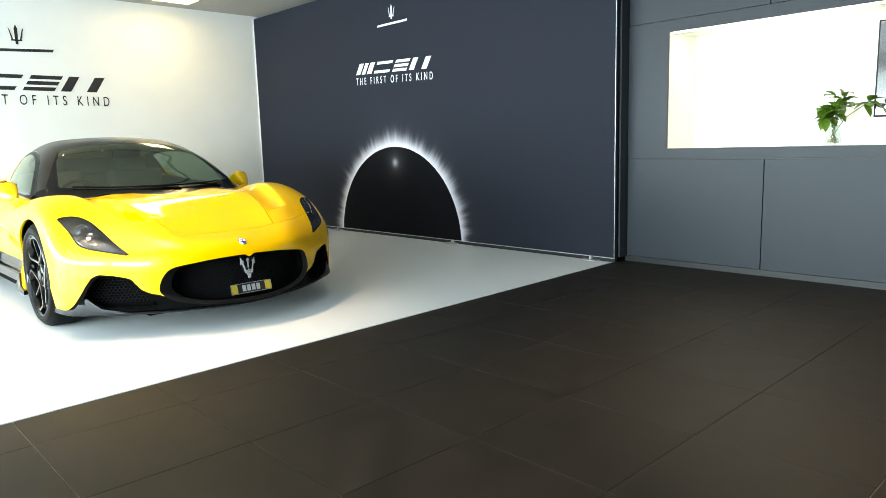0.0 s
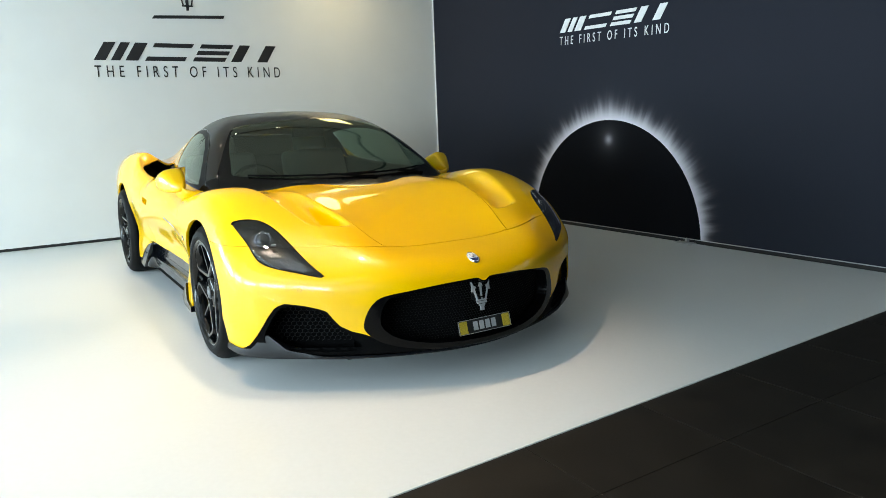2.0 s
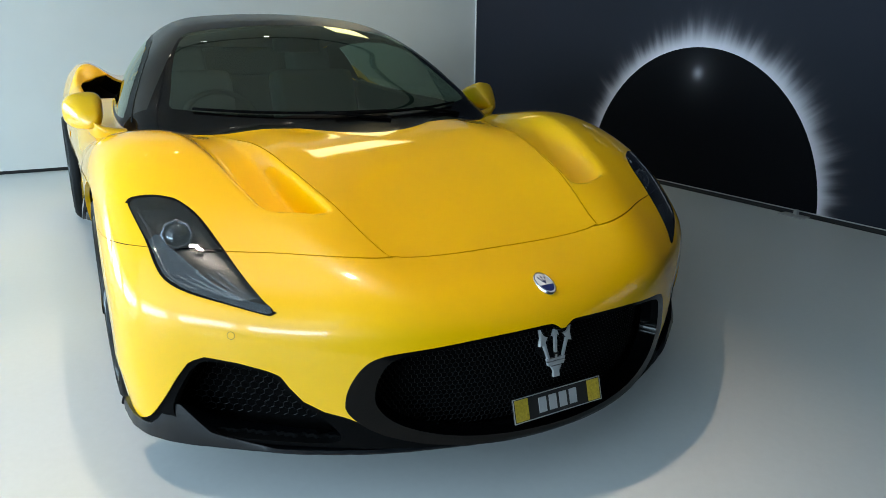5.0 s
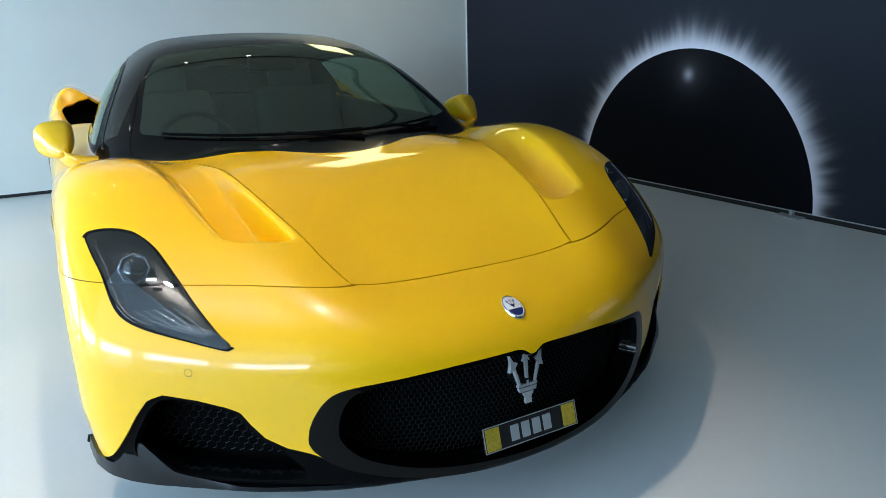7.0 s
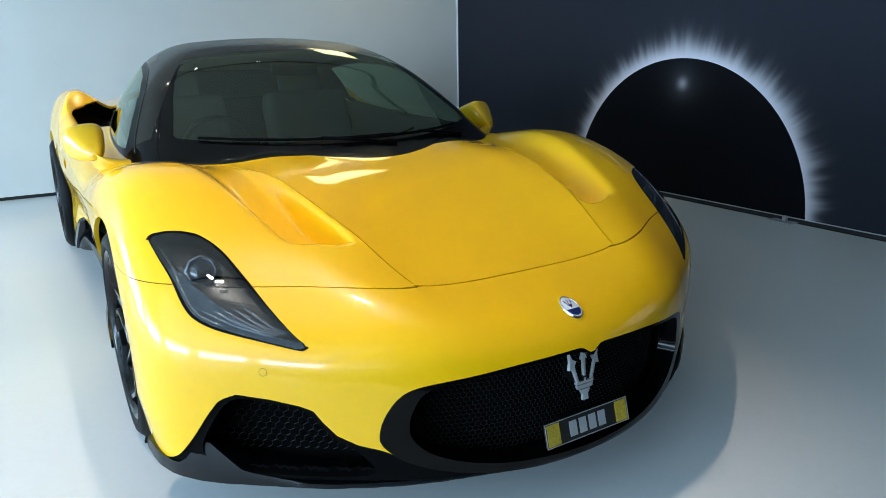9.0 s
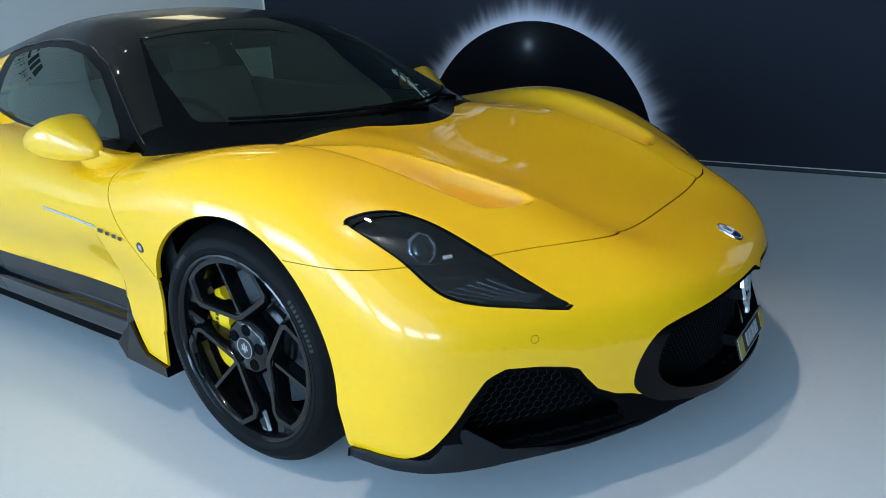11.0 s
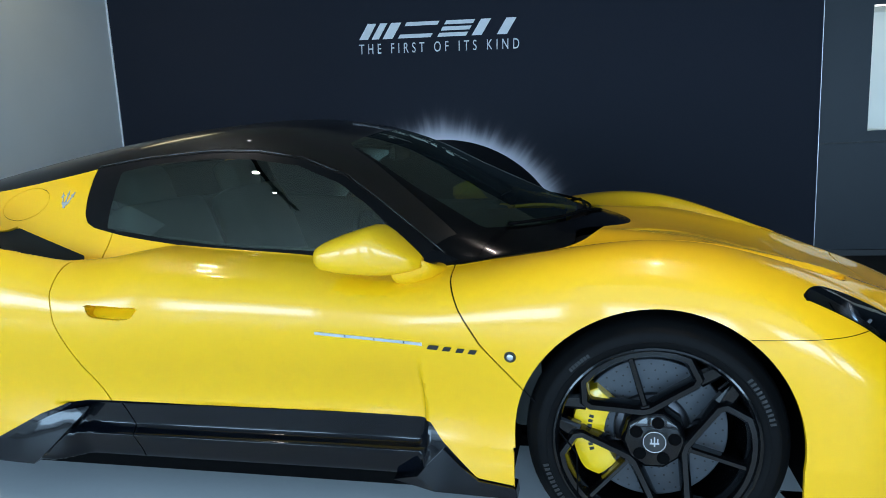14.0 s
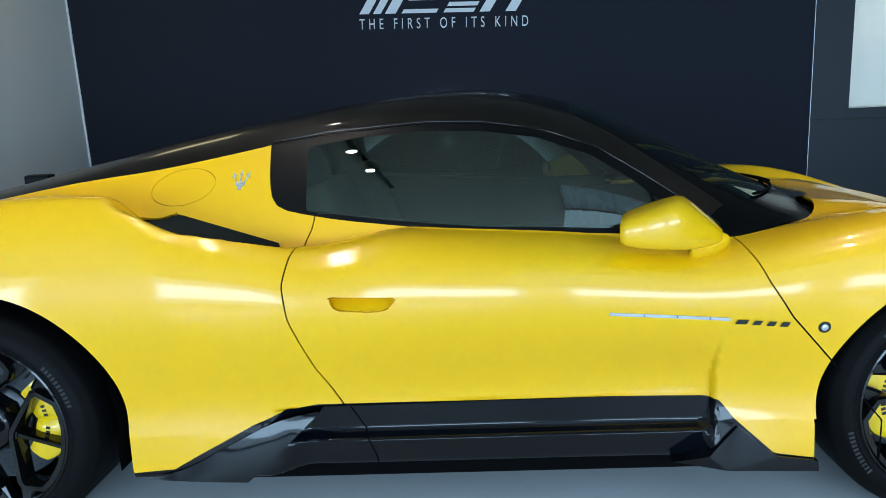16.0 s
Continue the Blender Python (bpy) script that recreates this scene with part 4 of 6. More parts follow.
f_cowl = lambda p: np.maximum(p[:, 0] - COWL_X(np.abs(p[:, 1])), np.maximum(-.62 - p[:, 0], np.maximum(.7 - p[:, 2], np.abs(p[:, 1]) - .775)))
f_fuel = sides_only(lambda p: FUEL(xz(p)), .45)
f_handle = sides_only(lambda p: HANDLE(xz(p)), .8)


def f_duct(p):
    """The intake's dark mouth: the end wall and the foot of the trough beside the cabin."""
    a, x, z = np.abs(p[:, 1]), p[:, 0], p[:, 2]
    mouth = np.maximum(np.maximum(-2.36 - x, x + 2.235), np.maximum(np.maximum(.60 - a, a - .868), z - .893 - .20 * (.855 - a)))
    slot = np.maximum(np.maximum(-2.36 - x, x + 1.86), np.maximum(np.maximum(.60 - a, a - .850 - .10 * (x + 2.1)), z - .815 - .27 * np.clip(-1.90 - x, -.2, .36)))
    return np.minimum(mouth, slot)


for fn in (f_arch, f_lamp, f_gout, f_gin, f_low, f_intake, f_rock, on_top, roof_edge, below_belt, f_dlo, f_sglass, f_screen, f_frit, f_border, f_handle, f_duct, f_cowl):
    sv, st = cut(shell_field, sv, st, fn)
for fn, g in ((f_door, GAP), (f_hood, GAP), (f_bump, GAP_THIN), (f_fuel, GAP_THIN)):
    sv, st = cut(shell_field, sv, st, lambda p: fn(p) - g)
    sv, st = cut(shell_field, sv, st, lambda p: fn(p) + g)
c = sv[st].mean(1)
left = c[:, 1] > 0
free = f_arch(c) > 0


def take(mask, both=True):
    """Triangles still free where mask holds, now taken."""
    global free
    m = mask & free
    free = free & ~m
    return st[m]


def split_sides(name, mask, mat, label="", **kw):
    global free
    m = mask & free
    free = free & ~m
    return [piece(name, shell_field, sv, st[m & (left == sd)], mat, car, label, **kw) for sd in (False, True)]


is_top = (on_top(c) < 0) & ~(roof_edge(c) < 0) & ~(below_belt(c) < 0)
take(c[:, 2] < .1605)
piece("windscreen_band", shell_field, sv, take(((f_frit(c) < 0) | (f_border(c) < 0)) & is_top), GLOSS_BLACK, car, "black printed border round the windscreen")
screen_t = take(f_screen(c) < 0)
piece("windscreen", shell_field, sv, screen_t, SCREEN_GLASS, car, "dark tinted curved windscreen glass")
split_sides("side_window", f_sglass(c) < 0, SIDE_TINT, "dark tinted door window")
split_sides("window_surround", (f_dlo(c) < 0) & (on_top(c) < 0), SATIN_BLACK, "satin black window surround", push=-.002)
duct_t = take(f_duct(c) < 0)
piece("roof", shell_field, sv, take(is_top), ROOF_BLACK, car, "gloss black carbon roof and pillars", walls=.012)
split_sides("cowl", (f_cowl(c) < 0) & (on_top(c) > 0), SATIN_BLACK, "black cowl below the windscreen", push=-.026)
lamp_faces = [st[free & (f_lamp(c) < 0) & (left == sd)] for sd in (False, True)]
take(f_lamp(c) < 0)
grille_t = take(f_gin(c) < 0)
piece("grille_surround", shell_field, sv, take(f_gout(c) < 0), GLOSS_BLACK, car, "gloss black oval grille surround", walls=.05)
intake_faces = [st[free & (f_intake(c) < 0) & (left == sd)] for sd in (False, True)]
take(f_intake(c) < 0)
piece("lower_bumper", shell_field, sv, take(f_low(c) < 0), MATT_BLACK, car, "satin black lower bumper", push=-.006, walls=.03)
skirt_line = free & (np.abs(f_door(c)) < GAP) & (f_rock(c) < 0) & (c[:, 0] < -1.3)
take(skirt_line)
for sd in (False, True):
    piece("skirt_gap", shell_field, sv, st[skirt_line & (left == sd)], MATT_BLACK, car, push=-.007)
split_sides("side_skirt", f_rock(c) < 0, CARBON, "gloss carbon side skirt", push=-.003, walls=.02)
handle_faces = [st[free & (f_handle(c) < 0) & (left == sd)] for sd in (False, True)]
take(f_handle(c) < 0)
gap = np.zeros(len(c), bool)
bonnet_side = f_hood(c)
gap |= (np.abs(bonnet_side) < GAP) & (on_top(c) > 0)
gap |= (np.abs(f_bump(c)) < GAP_THIN) & (bonnet_side > 0) & (c[:, 0] > .05) & (f_arch(c) > .004)
gap |= (np.abs(f_door(c)) < GAP) & (c[:, 2] < .93) & ~is_top


def largest(mask):
    """The biggest connected patch among the triangles of a mask."""
    ids = np.flatnonzero(mask)
    group = {}

    def root(i):
        while group.setdefault(i, i) != i:
            i = group[i]
        return i
    for a, b, e in st[ids].tolist():
        ra = root(a)
        group[root(b)] = ra
        group[root(e)] = ra
    names = np.array([root(a) for a, _, _ in st[ids].tolist()])
    out = np.zeros(len(mask), bool)
    if len(ids):
        kinds, counts = np.unique(names, return_counts=True)
        out[ids[names == kinds[np.argmax(counts)]]] = True
    return out


flap = largest((f_fuel(c) < -GAP_THIN) & ~left & free)
flap_ring = largest((np.abs(f_fuel(c)) <= GAP_THIN) & ~left & free)
gap |= flap_ring
take(gap)
hood_line = gap & (np.abs(bonnet_side) < GAP)
piece("hood_gap", shell_field, sv, st[hood_line], MATT_BLACK, car, "dark shut line round the hood", push=-.005)
fuel_line = flap_ring
piece("fuel_flap_gap", shell_field, sv, st[fuel_line], MATT_BLACK, car, "thin dark ring", push=-.003)
for sd in (False, True):
    piece("fender_gap", shell_field, sv, st[gap & ~hood_line & ~fuel_line & (left == sd) & (c[:, 0] > .05)], MATT_BLACK, car, push=-.004)
    piece("door_gap", shell_field, sv, st[gap & ~hood_line & ~fuel_line & (left == sd) & (c[:, 0] < .05)], MATT_BLACK, car, push=-.005)
piece("fuel_flap", shell_field, sv, take(flap), YELLOW, car, walls=.006)
piece("hood", shell_field, sv, take(f_hood(c) < 0), YELLOW, car, walls=.008)
piece("front_bumper", shell_field, sv, take(f_bump(c) < 0), YELLOW, car, walls=.014)
split_sides("door", f_door(c) < 0, YELLOW, walls=.008)
split_sides("front_fender", (c[:, 0] > -.75) & (np.abs(c[:, 1]) > .001), YELLOW, walls=.014)
split_sides("rear_quarter_panel", c[:, 0] < -.75, YELLOW, walls=.014)
duct_left = sv[duct_t].mean(1)[:, 1] > 0
for sd in (False, True):
    duct = piece("intake_duct", shell_field, sv, duct_t[duct_left == sd], MATT_BLACK, car, "black intake duct in the shoulder", push=-.09)
    v_, t_ = compact(sv, duct_t[duct_left == sd])
    n_, _ = field_normals(shell_field, v_)
    ring_ = {q for a, b, e in t_.tolist() for q in ((a, b), (b, e), (e, a))}
    mesh_object("duct_wall", np.concatenate([v_ - n_ * .012, v_ - n_ * .09]), [(a, b, b + len(v_), a + len(v_)) for a, b in ring_ if (b, a) not in ring_], MATT_BLACK, duct)


# ---- parts of the car built on their own ----
def lathe(bm, profile, m, n=72):
    """A turned ring or disc: (radius, offset) points round the axis y of m."""
    rings = []
    for r, o in profile:
        rings.append([bm.verts.new(m @ Vector((r * math.cos(2 * math.pi * k / n), o, r * math.sin(2 * math.pi * k / n)))) for k in range(n)])
    for a, b in zip(rings, rings[1:]):
        for k in range(n):
            bm.faces.new((a[k], a[(k + 1) % n], b[(k + 1) % n], b[k]))
    return bm


def bar(bm, a, b, w, d, up=(0, 1, 0), taper=1.0):
    """A bar with chamfered front edges from a to b: w wide, d deep along up (its front)."""
    a, b, up = Vector(a), Vector(b), Vector(up)
    side = (b - a).cross(up).normalized()
    sec = [(-.5, -1), (-.5, -.22), (-.30, 0), (.30, 0), (.5, -.22), (.5, -1)]
    ends = []
    for p, k in ((a, 1.0), (b, taper)):
        ends.append([bm.verts.new(p + side * (s * w * k) + up * (h * d)) for s, h in sec])
    n = len(sec)
    for i in range(n):
        bm.faces.new((ends[0][i], ends[0][(i + 1) % n], ends[1][(i + 1) % n], ends[1][i]))
    bm.faces.new(ends[0][::-1])
    bm.faces.new(ends[1])
    return bm


def frame_loop(pts, w, d):
    """A closed frame of chamfered section along points of a disc about y: w wide, d deep."""
    P = [Vector(p) for p in pts]
    n = len(P)
    sec = [(-.5, -1), (-.5, -.26), (-.24, 0), (.24, 0), (.5, -.26), (.5, -1)]
    bm = bmesh.new()
    rings = []
    for i, p in enumerate(P):
        e0, e1 = (p - P[i - 1]), (P[(i + 1) % n] - p)
        e0.y = e1.y = 0
        e0.normalize()
        e1.normalize()
        n0, n1 = Vector((e0.z, 0, -e0.x)), Vector((e1.z, 0, -e1.x))
        m = (n0 + n1).normalized()
        m = m / max(.55, m.dot(n0))
        rings.append([bm.verts.new(p + m * (s * w) + Vector((0, h * d, 0))) for s, h in sec])
    for i in range(n):
        a, b = rings[i], rings[(i + 1) % n]
        for k in range(len(sec)):
            bm.faces.new((a[k], a[(k + 1) % len(sec)], b[(k + 1) % len(sec)], b[k]))
    return bm


def tube(pts, r, n=8):
    bm = bmesh.new()
    rings = []
    P = [Vector(p) for p in pts]
    for i, p in enumerate(P):
        d = (P[min(i + 1, len(P) - 1)] - P[max(i - 1, 0)]).normalized()
        u = d.orthogonal().normalized()
        v = d.cross(u)
        rings.append([bm.verts.new(p + u * r * math.cos(2 * math.pi * k / n) + v * r * math.sin(2 * math.pi * k / n)) for k in range(n)])
    for a, b in zip(rings, rings[1:]):
        best = min(range(n), key=lambda s: (a[0].co - b[s].co).length)
        for k in range(n):
            bm.faces.new((a[k], a[(k + 1) % n], b[(k + 1 + best) % n], b[(k + best) % n]))
    bm.faces.new(rings[0][::-1])
    bm.faces.new(rings[-1])
    return bm


def polar(r, deg, o=0.0):
    return (r * math.cos(radians(deg)), o, r * math.sin(radians(deg)))


GLOSS_TRIM = simple("gloss_trim_line", (.004, .004, .004), .2, coat=.5)
RIM_BLACK = simple("gloss_black_alloy", (.0025, .0027, .0032), .18, metal=.0, coat=.5, spec=.12)
DISC_GREY = simple("carbon_ceramic_disc", (.05, .056, .065), .42, metal=.2, spread=.15, scale=30)
CALIPER = simple("yellow_caliper_paint", (.80, .50, .004), .3, coat=.6)
LETTER_DARK = simple("moulded_lettering", (.006, .006, .006), .5)
BOLT_DARK = simple("dark_steel", (.05, .05, .055), .35, metal=.9)
RING_GREY = simple("grey_lamp_metal", (.22, .23, .25), .18, metal=.8)
BRIGHT = simple("satin_chrome", (.72, .73, .76), .26, metal=.65)
PLATE_SILVER = simple("plate_silver", (.42, .43, .45), .35, metal=.3)
SILVER = simple("brushed_silver", (.62, .63, .65), .25, metal=.6)


def wheel(cx, side, radius, width, lift, face_y, base):
    """One wheel with tyre, rim, brake; side -1 is the car's right. The outer face lies at face_y from the middle."""
    mirror = Matrix.Scale(-1, 4, (0, 1, 0)) if side < 0 else Matrix.Identity(4)
    top = new("wheel")
    top.parent = car
    top["label"] = "gloss black split-spoke alloy wheel"
    top.matrix_local = Matrix.Translation((cx, 0, lift)) @ mirror
    at = Matrix.Translation((0, face_y, 0))

    def sub(name, bm, mat, parent, label="", smooth=True):
        bmesh.ops.recalc_face_normals(bm, faces=bm.faces)
        ob = part(name, bm, mat, parent, label)
        if smooth:
            ob.data.shade_smooth()
            ob.data.set_sharp_from_angle(angle=radians(38))
        return ob

    R, w = radius, width
    tyre = sub("tyre", lathe(bmesh.new(), [(.259, -.012), (.262, -.002), (.268, .003), (.280, .006), (.2815, .0045), (.300, .004), (R - .028, -.004), (R - .026, -.007),
                                          (R - .012, -.018), (R - .004, -.032), (R, -.055), (R, -w * .5), (R, -w + .055), (R - .012, -w + .015), (.26, -w)], at),
               RUBBER, top, "black low-profile tyre")
    # moulded words on the sidewall are drawn as short bars
    for mid in (28, 132, 208):
        bm = bmesh.new()
        count = 11 if mid != 132 else 7
        step_deg = 2.5 if mid != 132 else 1.9
        for k in range(count):
            a0 = mid + (k - count / 2) * step_deg
            add = bmesh.ops.create_cube(bm, size=1, matrix=at @ Matrix.Translation(polar(.2915, a0, .0046)) @ Matrix.Rotation(radians(-a0), 4, "Y")
                                        @ Matrix.Diagonal((.014 if count == 11 else .010, .0012, .007, 1)))
        part("sidewall_lettering", bm, LETTER_DARK, tyre, "moulded bars of lettering")
    rim = sub("rim", lathe(bmesh.new(), [(.262, -.010), (.263, .001), (.258, .003), (.252, -.003), (.248, -.018), (.245, -.05), (.235, -.10), (.232, -w + .02)], at),
              RIM_BLACK, top, "gloss black rim barrel")
    hub = bmesh.new()
    lathe(hub, [(.001, -.022), (.068, -.022), (.078, -.028), (.084, -.042), (.088, -.075), (.088, -.12)], at, 10)
    hub = sub("hub", hub, RIM_BLACK, top)
    for k in range(5):
        bm = bmesh.new()
        lathe(bm, [(.0003, -.0208), (.0138, -.0208), (.0142, -.0200), (.0156, -.0196), (.0164, -.0206), (.0164, -.05)], at @ Matrix.Translation(polar(.052, 72 * k + 8)), 22)
        sub("wheel_bolt", bm, MATT_BLACK, hub, "dark wheel bolt recess")
    bm = bmesh.new()
    lathe(bm, [(.0005, -.0165), (.030, -.0165), (.0315, -.0185), (.0315, -.03)], at, 36)
    sub("centre_cap", bm, LETTER_DARK, hub, "black centre cap with silver ring")
    bm = bmesh.new()
    lathe(bm, [(.0275, -.0165), (.0277, -.0150), (.0292, -.0150), (.0294, -.0165)], at, 36)
    sub("cap_ring", bm, SILVER, hub)
    bm = bmesh.new()
    for dx in (-.008, 0, .008):
        add_box(bm, (dx - .0018, face_y - .0165, -.013 + abs(dx)), (dx + .0018, face_y - .0150, .014 - abs(dx) * .6))
    add_box(bm, (-.012, face_y - .0165, -.006), (.012, face_y - .0151, -.002))
    part("cap_emblem", bm, SILVER, hub, "small silver forked emblem")
    # three closed frames, each with its point at the hub, and a dividing spoke inside
    for k in range(3):
        ax = 104 + 120 * k
        y0, y1 = face_y - .024, face_y - .007
        loop_ = [polar(.083, ax - 7, y0), polar(.083, ax + 7, y0), polar(.186, ax + 47, y0 + .008), polar(.206, ax + 46, y0 + .011), polar(.243, ax + 34, y1)]
        loop_ += [polar(.2455, ax + q, y1) for q in (25, 16, 8, 0, -8, -16, -25)]
        loop_ += [polar(.243, ax - 34, y1), polar(.206, ax - 46, y0 + .011), polar(.186, ax - 47, y0 + .008)]
        sub("spoke", frame_loop(loop_, .027, .052), RIM_BLACK, rim)
        bm = bar(bmesh.new(), polar(.086, ax, y0 - .008), polar(.246, ax + 1, y1 - .008), .017, .04, taper=.9)
        sub("divider_spoke", bm, RIM_BLACK, rim, smooth=False)
        for s_ in (-1, 1):
            bm = bar(bmesh.new(), polar(.200, ax + s_ * 47, y0 - .006), polar(.256, ax + s_ * 53, y1 - .016), .046, .03, taper=.8)
            sub("rim_web", bm, RIM_BLACK, rim, smooth=False)
        bm = bar(bmesh.new(), polar(.060, ax, y0 - .006), polar(.096, ax, y0 - .004), .060, .05, taper=.55)
        sub("hub_arm", bm, RIM_BLACK, rim, smooth=False)
    # brake
    disc = bmesh.new()
    lathe(disc, [(.10, -.118), (.101, -.108), (.196, -.108), (.198, -.110), (.198, -.136), (.10, -.136)], at, 64)
    disc = sub("brake_disc", disc, DISC_GREY, top, "grey drilled carbon-ceramic disc")
    bm = bmesh.new()
    for j in range(36):
        for q, rr in enumerate((.118, .142, .166, .184)):
            a0 = j * 10 + q * 3.5
            bmesh.ops.create_circle(bm, cap_ends=True, segments=7, radius=.0028, matrix=at @ Matrix.Translation(polar(rr, a0, -.1074)) @ Matrix.Rotation(radians(90), 4, "X"))
    tagged(part("drilled_holes", bm, LETTER_DARK, disc), kind="stuff")
    bm = bmesh.new()
    lathe(bm, [(.001, -.085), (.085, -.085), (.100, -.095), (.105, -.120)], at, 48)
    sub("disc_bell", bm, BOLT_DARK, disc)
    bm = bmesh.new()
    prof = [(.128, -.074), (.128, -.068), (.150, -.060), (.188, -.060), (.212, -.068), (.214, -.078), (.214, -.13), (.128, -.13)]
    n = 18
    rows_ = []
    for i in range(n + 1):
        a0 = base - 41 + 82 * i / n
        e = 1 - .25 * max(0, abs(i / n - .5) * 2 - .75) / .25
        dip = .012 * bell(np.float64((i / n - .5) / .05))
        rows_.append([bm.verts.new(at @ Vector(polar(.128 + (r - .128) * e, a0, o - (dip if o > -.075 else 0)))) for r, o in prof])
    for a, b in zip(rows_, rows_[1:]):
        for i in range(len(prof)):
            bm.faces.new((a[i], a[(i + 1) % len(prof)], b[(i + 1) % len(prof)], b[i]))
    bm.faces.new(rows_[0][::-1])
    bm.faces.new(rows_[-1])
    cal = sub("brake_caliper", bm, CALIPER, top, "yellow painted brake caliper")
    for k in range(8):
        if k in (3, 4):
            continue
        bm = bmesh.new()
        a0 = base + (k - 3.5) * 4.6
        bmesh.ops.create_cube(bm, size=1, matrix=at @ Matrix.Translation(polar(.168, a0, -.0592)) @ Matrix.Rotation(radians(-a0), 4, "Y") @ Matrix.Diagonal((.012, .0012, .008, 1)))
        part("caliper_lettering", bm, LETTER_DARK, cal, "dark bar of lettering")
    bm = bmesh.new()
    bmesh.ops.create_cone(bm, cap_ends=True, segments=10, radius1=.004, radius2=.003, depth=.03, matrix=at @ Matrix.Translation(polar(.232, 44, -.02)) @ Matrix.Rotation(radians(50), 4, "Y"))
    sub("valve", bm, SATIN_BLACK, rim)
    return top


for sd in (-1, 1):
    wheel(0, sd, .338, .245, .338, .945, 180)
    wheel(-2.70, sd, .345, .305, .345, .955, 0)

# wheel arch liners and floor pan
for ax_, rr in ((0, .42), (-2.69, .44)):
    for sd in (-1, 1):
        bm = bmesh.new()
        n = 28
        ring_o, ring_i = [], []
        for k in range(n + 1):
            a0 = radians(-22 + 224 * k / n)
            px, pz = ax_ + rr * math.cos(a0), .34 + rr * math.sin(a0)
            px = min(max(px, ax_ - .40), ax_ + .385) if pz < .5 else px
            shrink = 1.0
            while shell_field(np.array([px, sd * .905, pz])) > -.012 and shrink > .86:
                shrink -= .01
                px, pz = ax_ + rr * shrink * math.cos(a0), .34 + rr * shrink * math.sin(a0)
            ring_o.append(bm.verts.new((px, sd * .915, pz)))
            ring_i.append(bm.verts.new((px, sd * .56, pz)))
        for k in range(n):
            bm.faces.new((ring_o[k], ring_o[k + 1], ring_i[k + 1], ring_i[k]))
        bm.faces.new(ring_i)
        part("wheel_arch_liner", bm, MATT_BLACK, car, "black moulded arch liner")
bm = bmesh.new()
add_box(bm, (-3.3, -.54, .12), (.78, .54, .16))
add_box(bm, (-2.25, -.84, .12), (-.40, .84, .158))
part("underbody", bm, MATT_BLACK, car)

# front: grille mesh, intakes, splitter
def nose_at(y, z, back=0.0):
    """The point of the body surface ahead at (y, z), moved back."""
    xs = np.linspace(1.25, .3, 400)
    v = body_field(np.stack([xs, np.full(400, y), np.full(400, z)], -1))
    i = int(np.argmax(v < 0))
    return Vector((xs[i] - back, y, z))


def honeycomb(name, inside, box_, cell, wire, back, mat, label, sheet):
    """Hexagonal wire mesh set behind the surface over the part of box_ (y0, y1, z0, z1) that is inside."""
    y0, y1, z0, z1 = box_
    verts, faces = [], []
    r = cell / math.sqrt(3)
    cache = {}

    def place(y, z):
        k = (round(y, 4), round(z, 4))
        if k not in cache:
            cache[k] = Vector((sheet(y, z) - back, y, z))
        return cache[k]

    row = 0
    z = z0
    while z < z1:
        y = y0 + (cell / 2 if row % 2 else 0)
        while y < y1:
            if inside(np.array([[y, z]]))[0] < .004:
                cs = [(y + r * math.sin(radians(60 * k)), z + r * math.cos(radians(60 * k))) for k in range(4)]
                for (ya, za), (yb, zb) in zip(cs, cs[1:]):
                    a, b = place(ya, za), place(yb, zb)
                    d = (b - a).normalized()
                    s = d.cross(Vector((1, 0, 0))).normalized() * wire
                    f = Vector((wire * 1.6, 0, 0))
                    i = len(verts)
                    verts.extend([a - s, a + f, a + s, b - s, b + f, b + s])
                    faces.extend([(i, i + 1, i + 4, i + 3), (i + 1, i + 2, i + 5, i + 4)])
            y += cell
        z += r * 1.5
        row += 1
    ob = mesh_object(name, verts, faces, mat, car, label)
    return tagged(ob, kind="stuff")


MESH_BLACK = simple("black_mesh", (.0028, .003, .0036), .5, spec=.12)
honeycomb("grille_mesh", lambda q: GRILLE_IN(q) + .004, (-.47, .47, .19, .46), .0135, .0010, .080, MESH_BLACK, "fine black honeycomb grille mesh", lambda y, z: nose_at(0, .33).x - .275 * (y / .63) ** 2)
piece("grille_backing", shell_field, sv, grille_t, MATT_BLACK, car, push=-.11)
IN_X0, IN_X1 = nose_at(.55, .31).x, nose_at(.85, .31).x
for sd, faces in ((-1, intake_faces[0]), (1, intake_faces[1])):
    honeycomb("intake_mesh", lambda q: INTAKE(np.abs(q)) - .01, (min(sd * .52, sd * .86), max(sd * .52, sd * .86), .225, .40), .019, .0012, .095, MESH_BLACK, "black honeycomb intake mesh", lambda y, z: IN_X0 + (IN_X1 - IN_X0) * (abs(y) - .55) / .30)
    piece("intake_backing", shell_field, sv, faces, MATT_BLACK, car, push=-.11)

# dark duct bodies close the nose behind the meshes
def duct_body(name, contour, z0, z1, x_back):
    bm = bmesh.new()
    low_ = [bm.verts.new((x, y, z0)) for x, y in contour] + [bm.verts.new((x_back, contour[-1][1], z0)), bm.verts.new((x_back, contour[0][1], z0))]
    top_ = [bm.verts.new((v.co.x, v.co.y, z1)) for v in low_]
    bm.faces.new(low_)
    bm.faces.new(top_)
    for i in range(len(low_)):
        bm.faces.new((low_[i], low_[(i + 1) % len(low_)], top_[(i + 1) % len(low_)], top_[i]))
    bmesh.ops.recalc_face_normals(bm, faces=bm.faces)
    part(name, bm, MATT_BLACK, car, "dark duct behind the mesh")


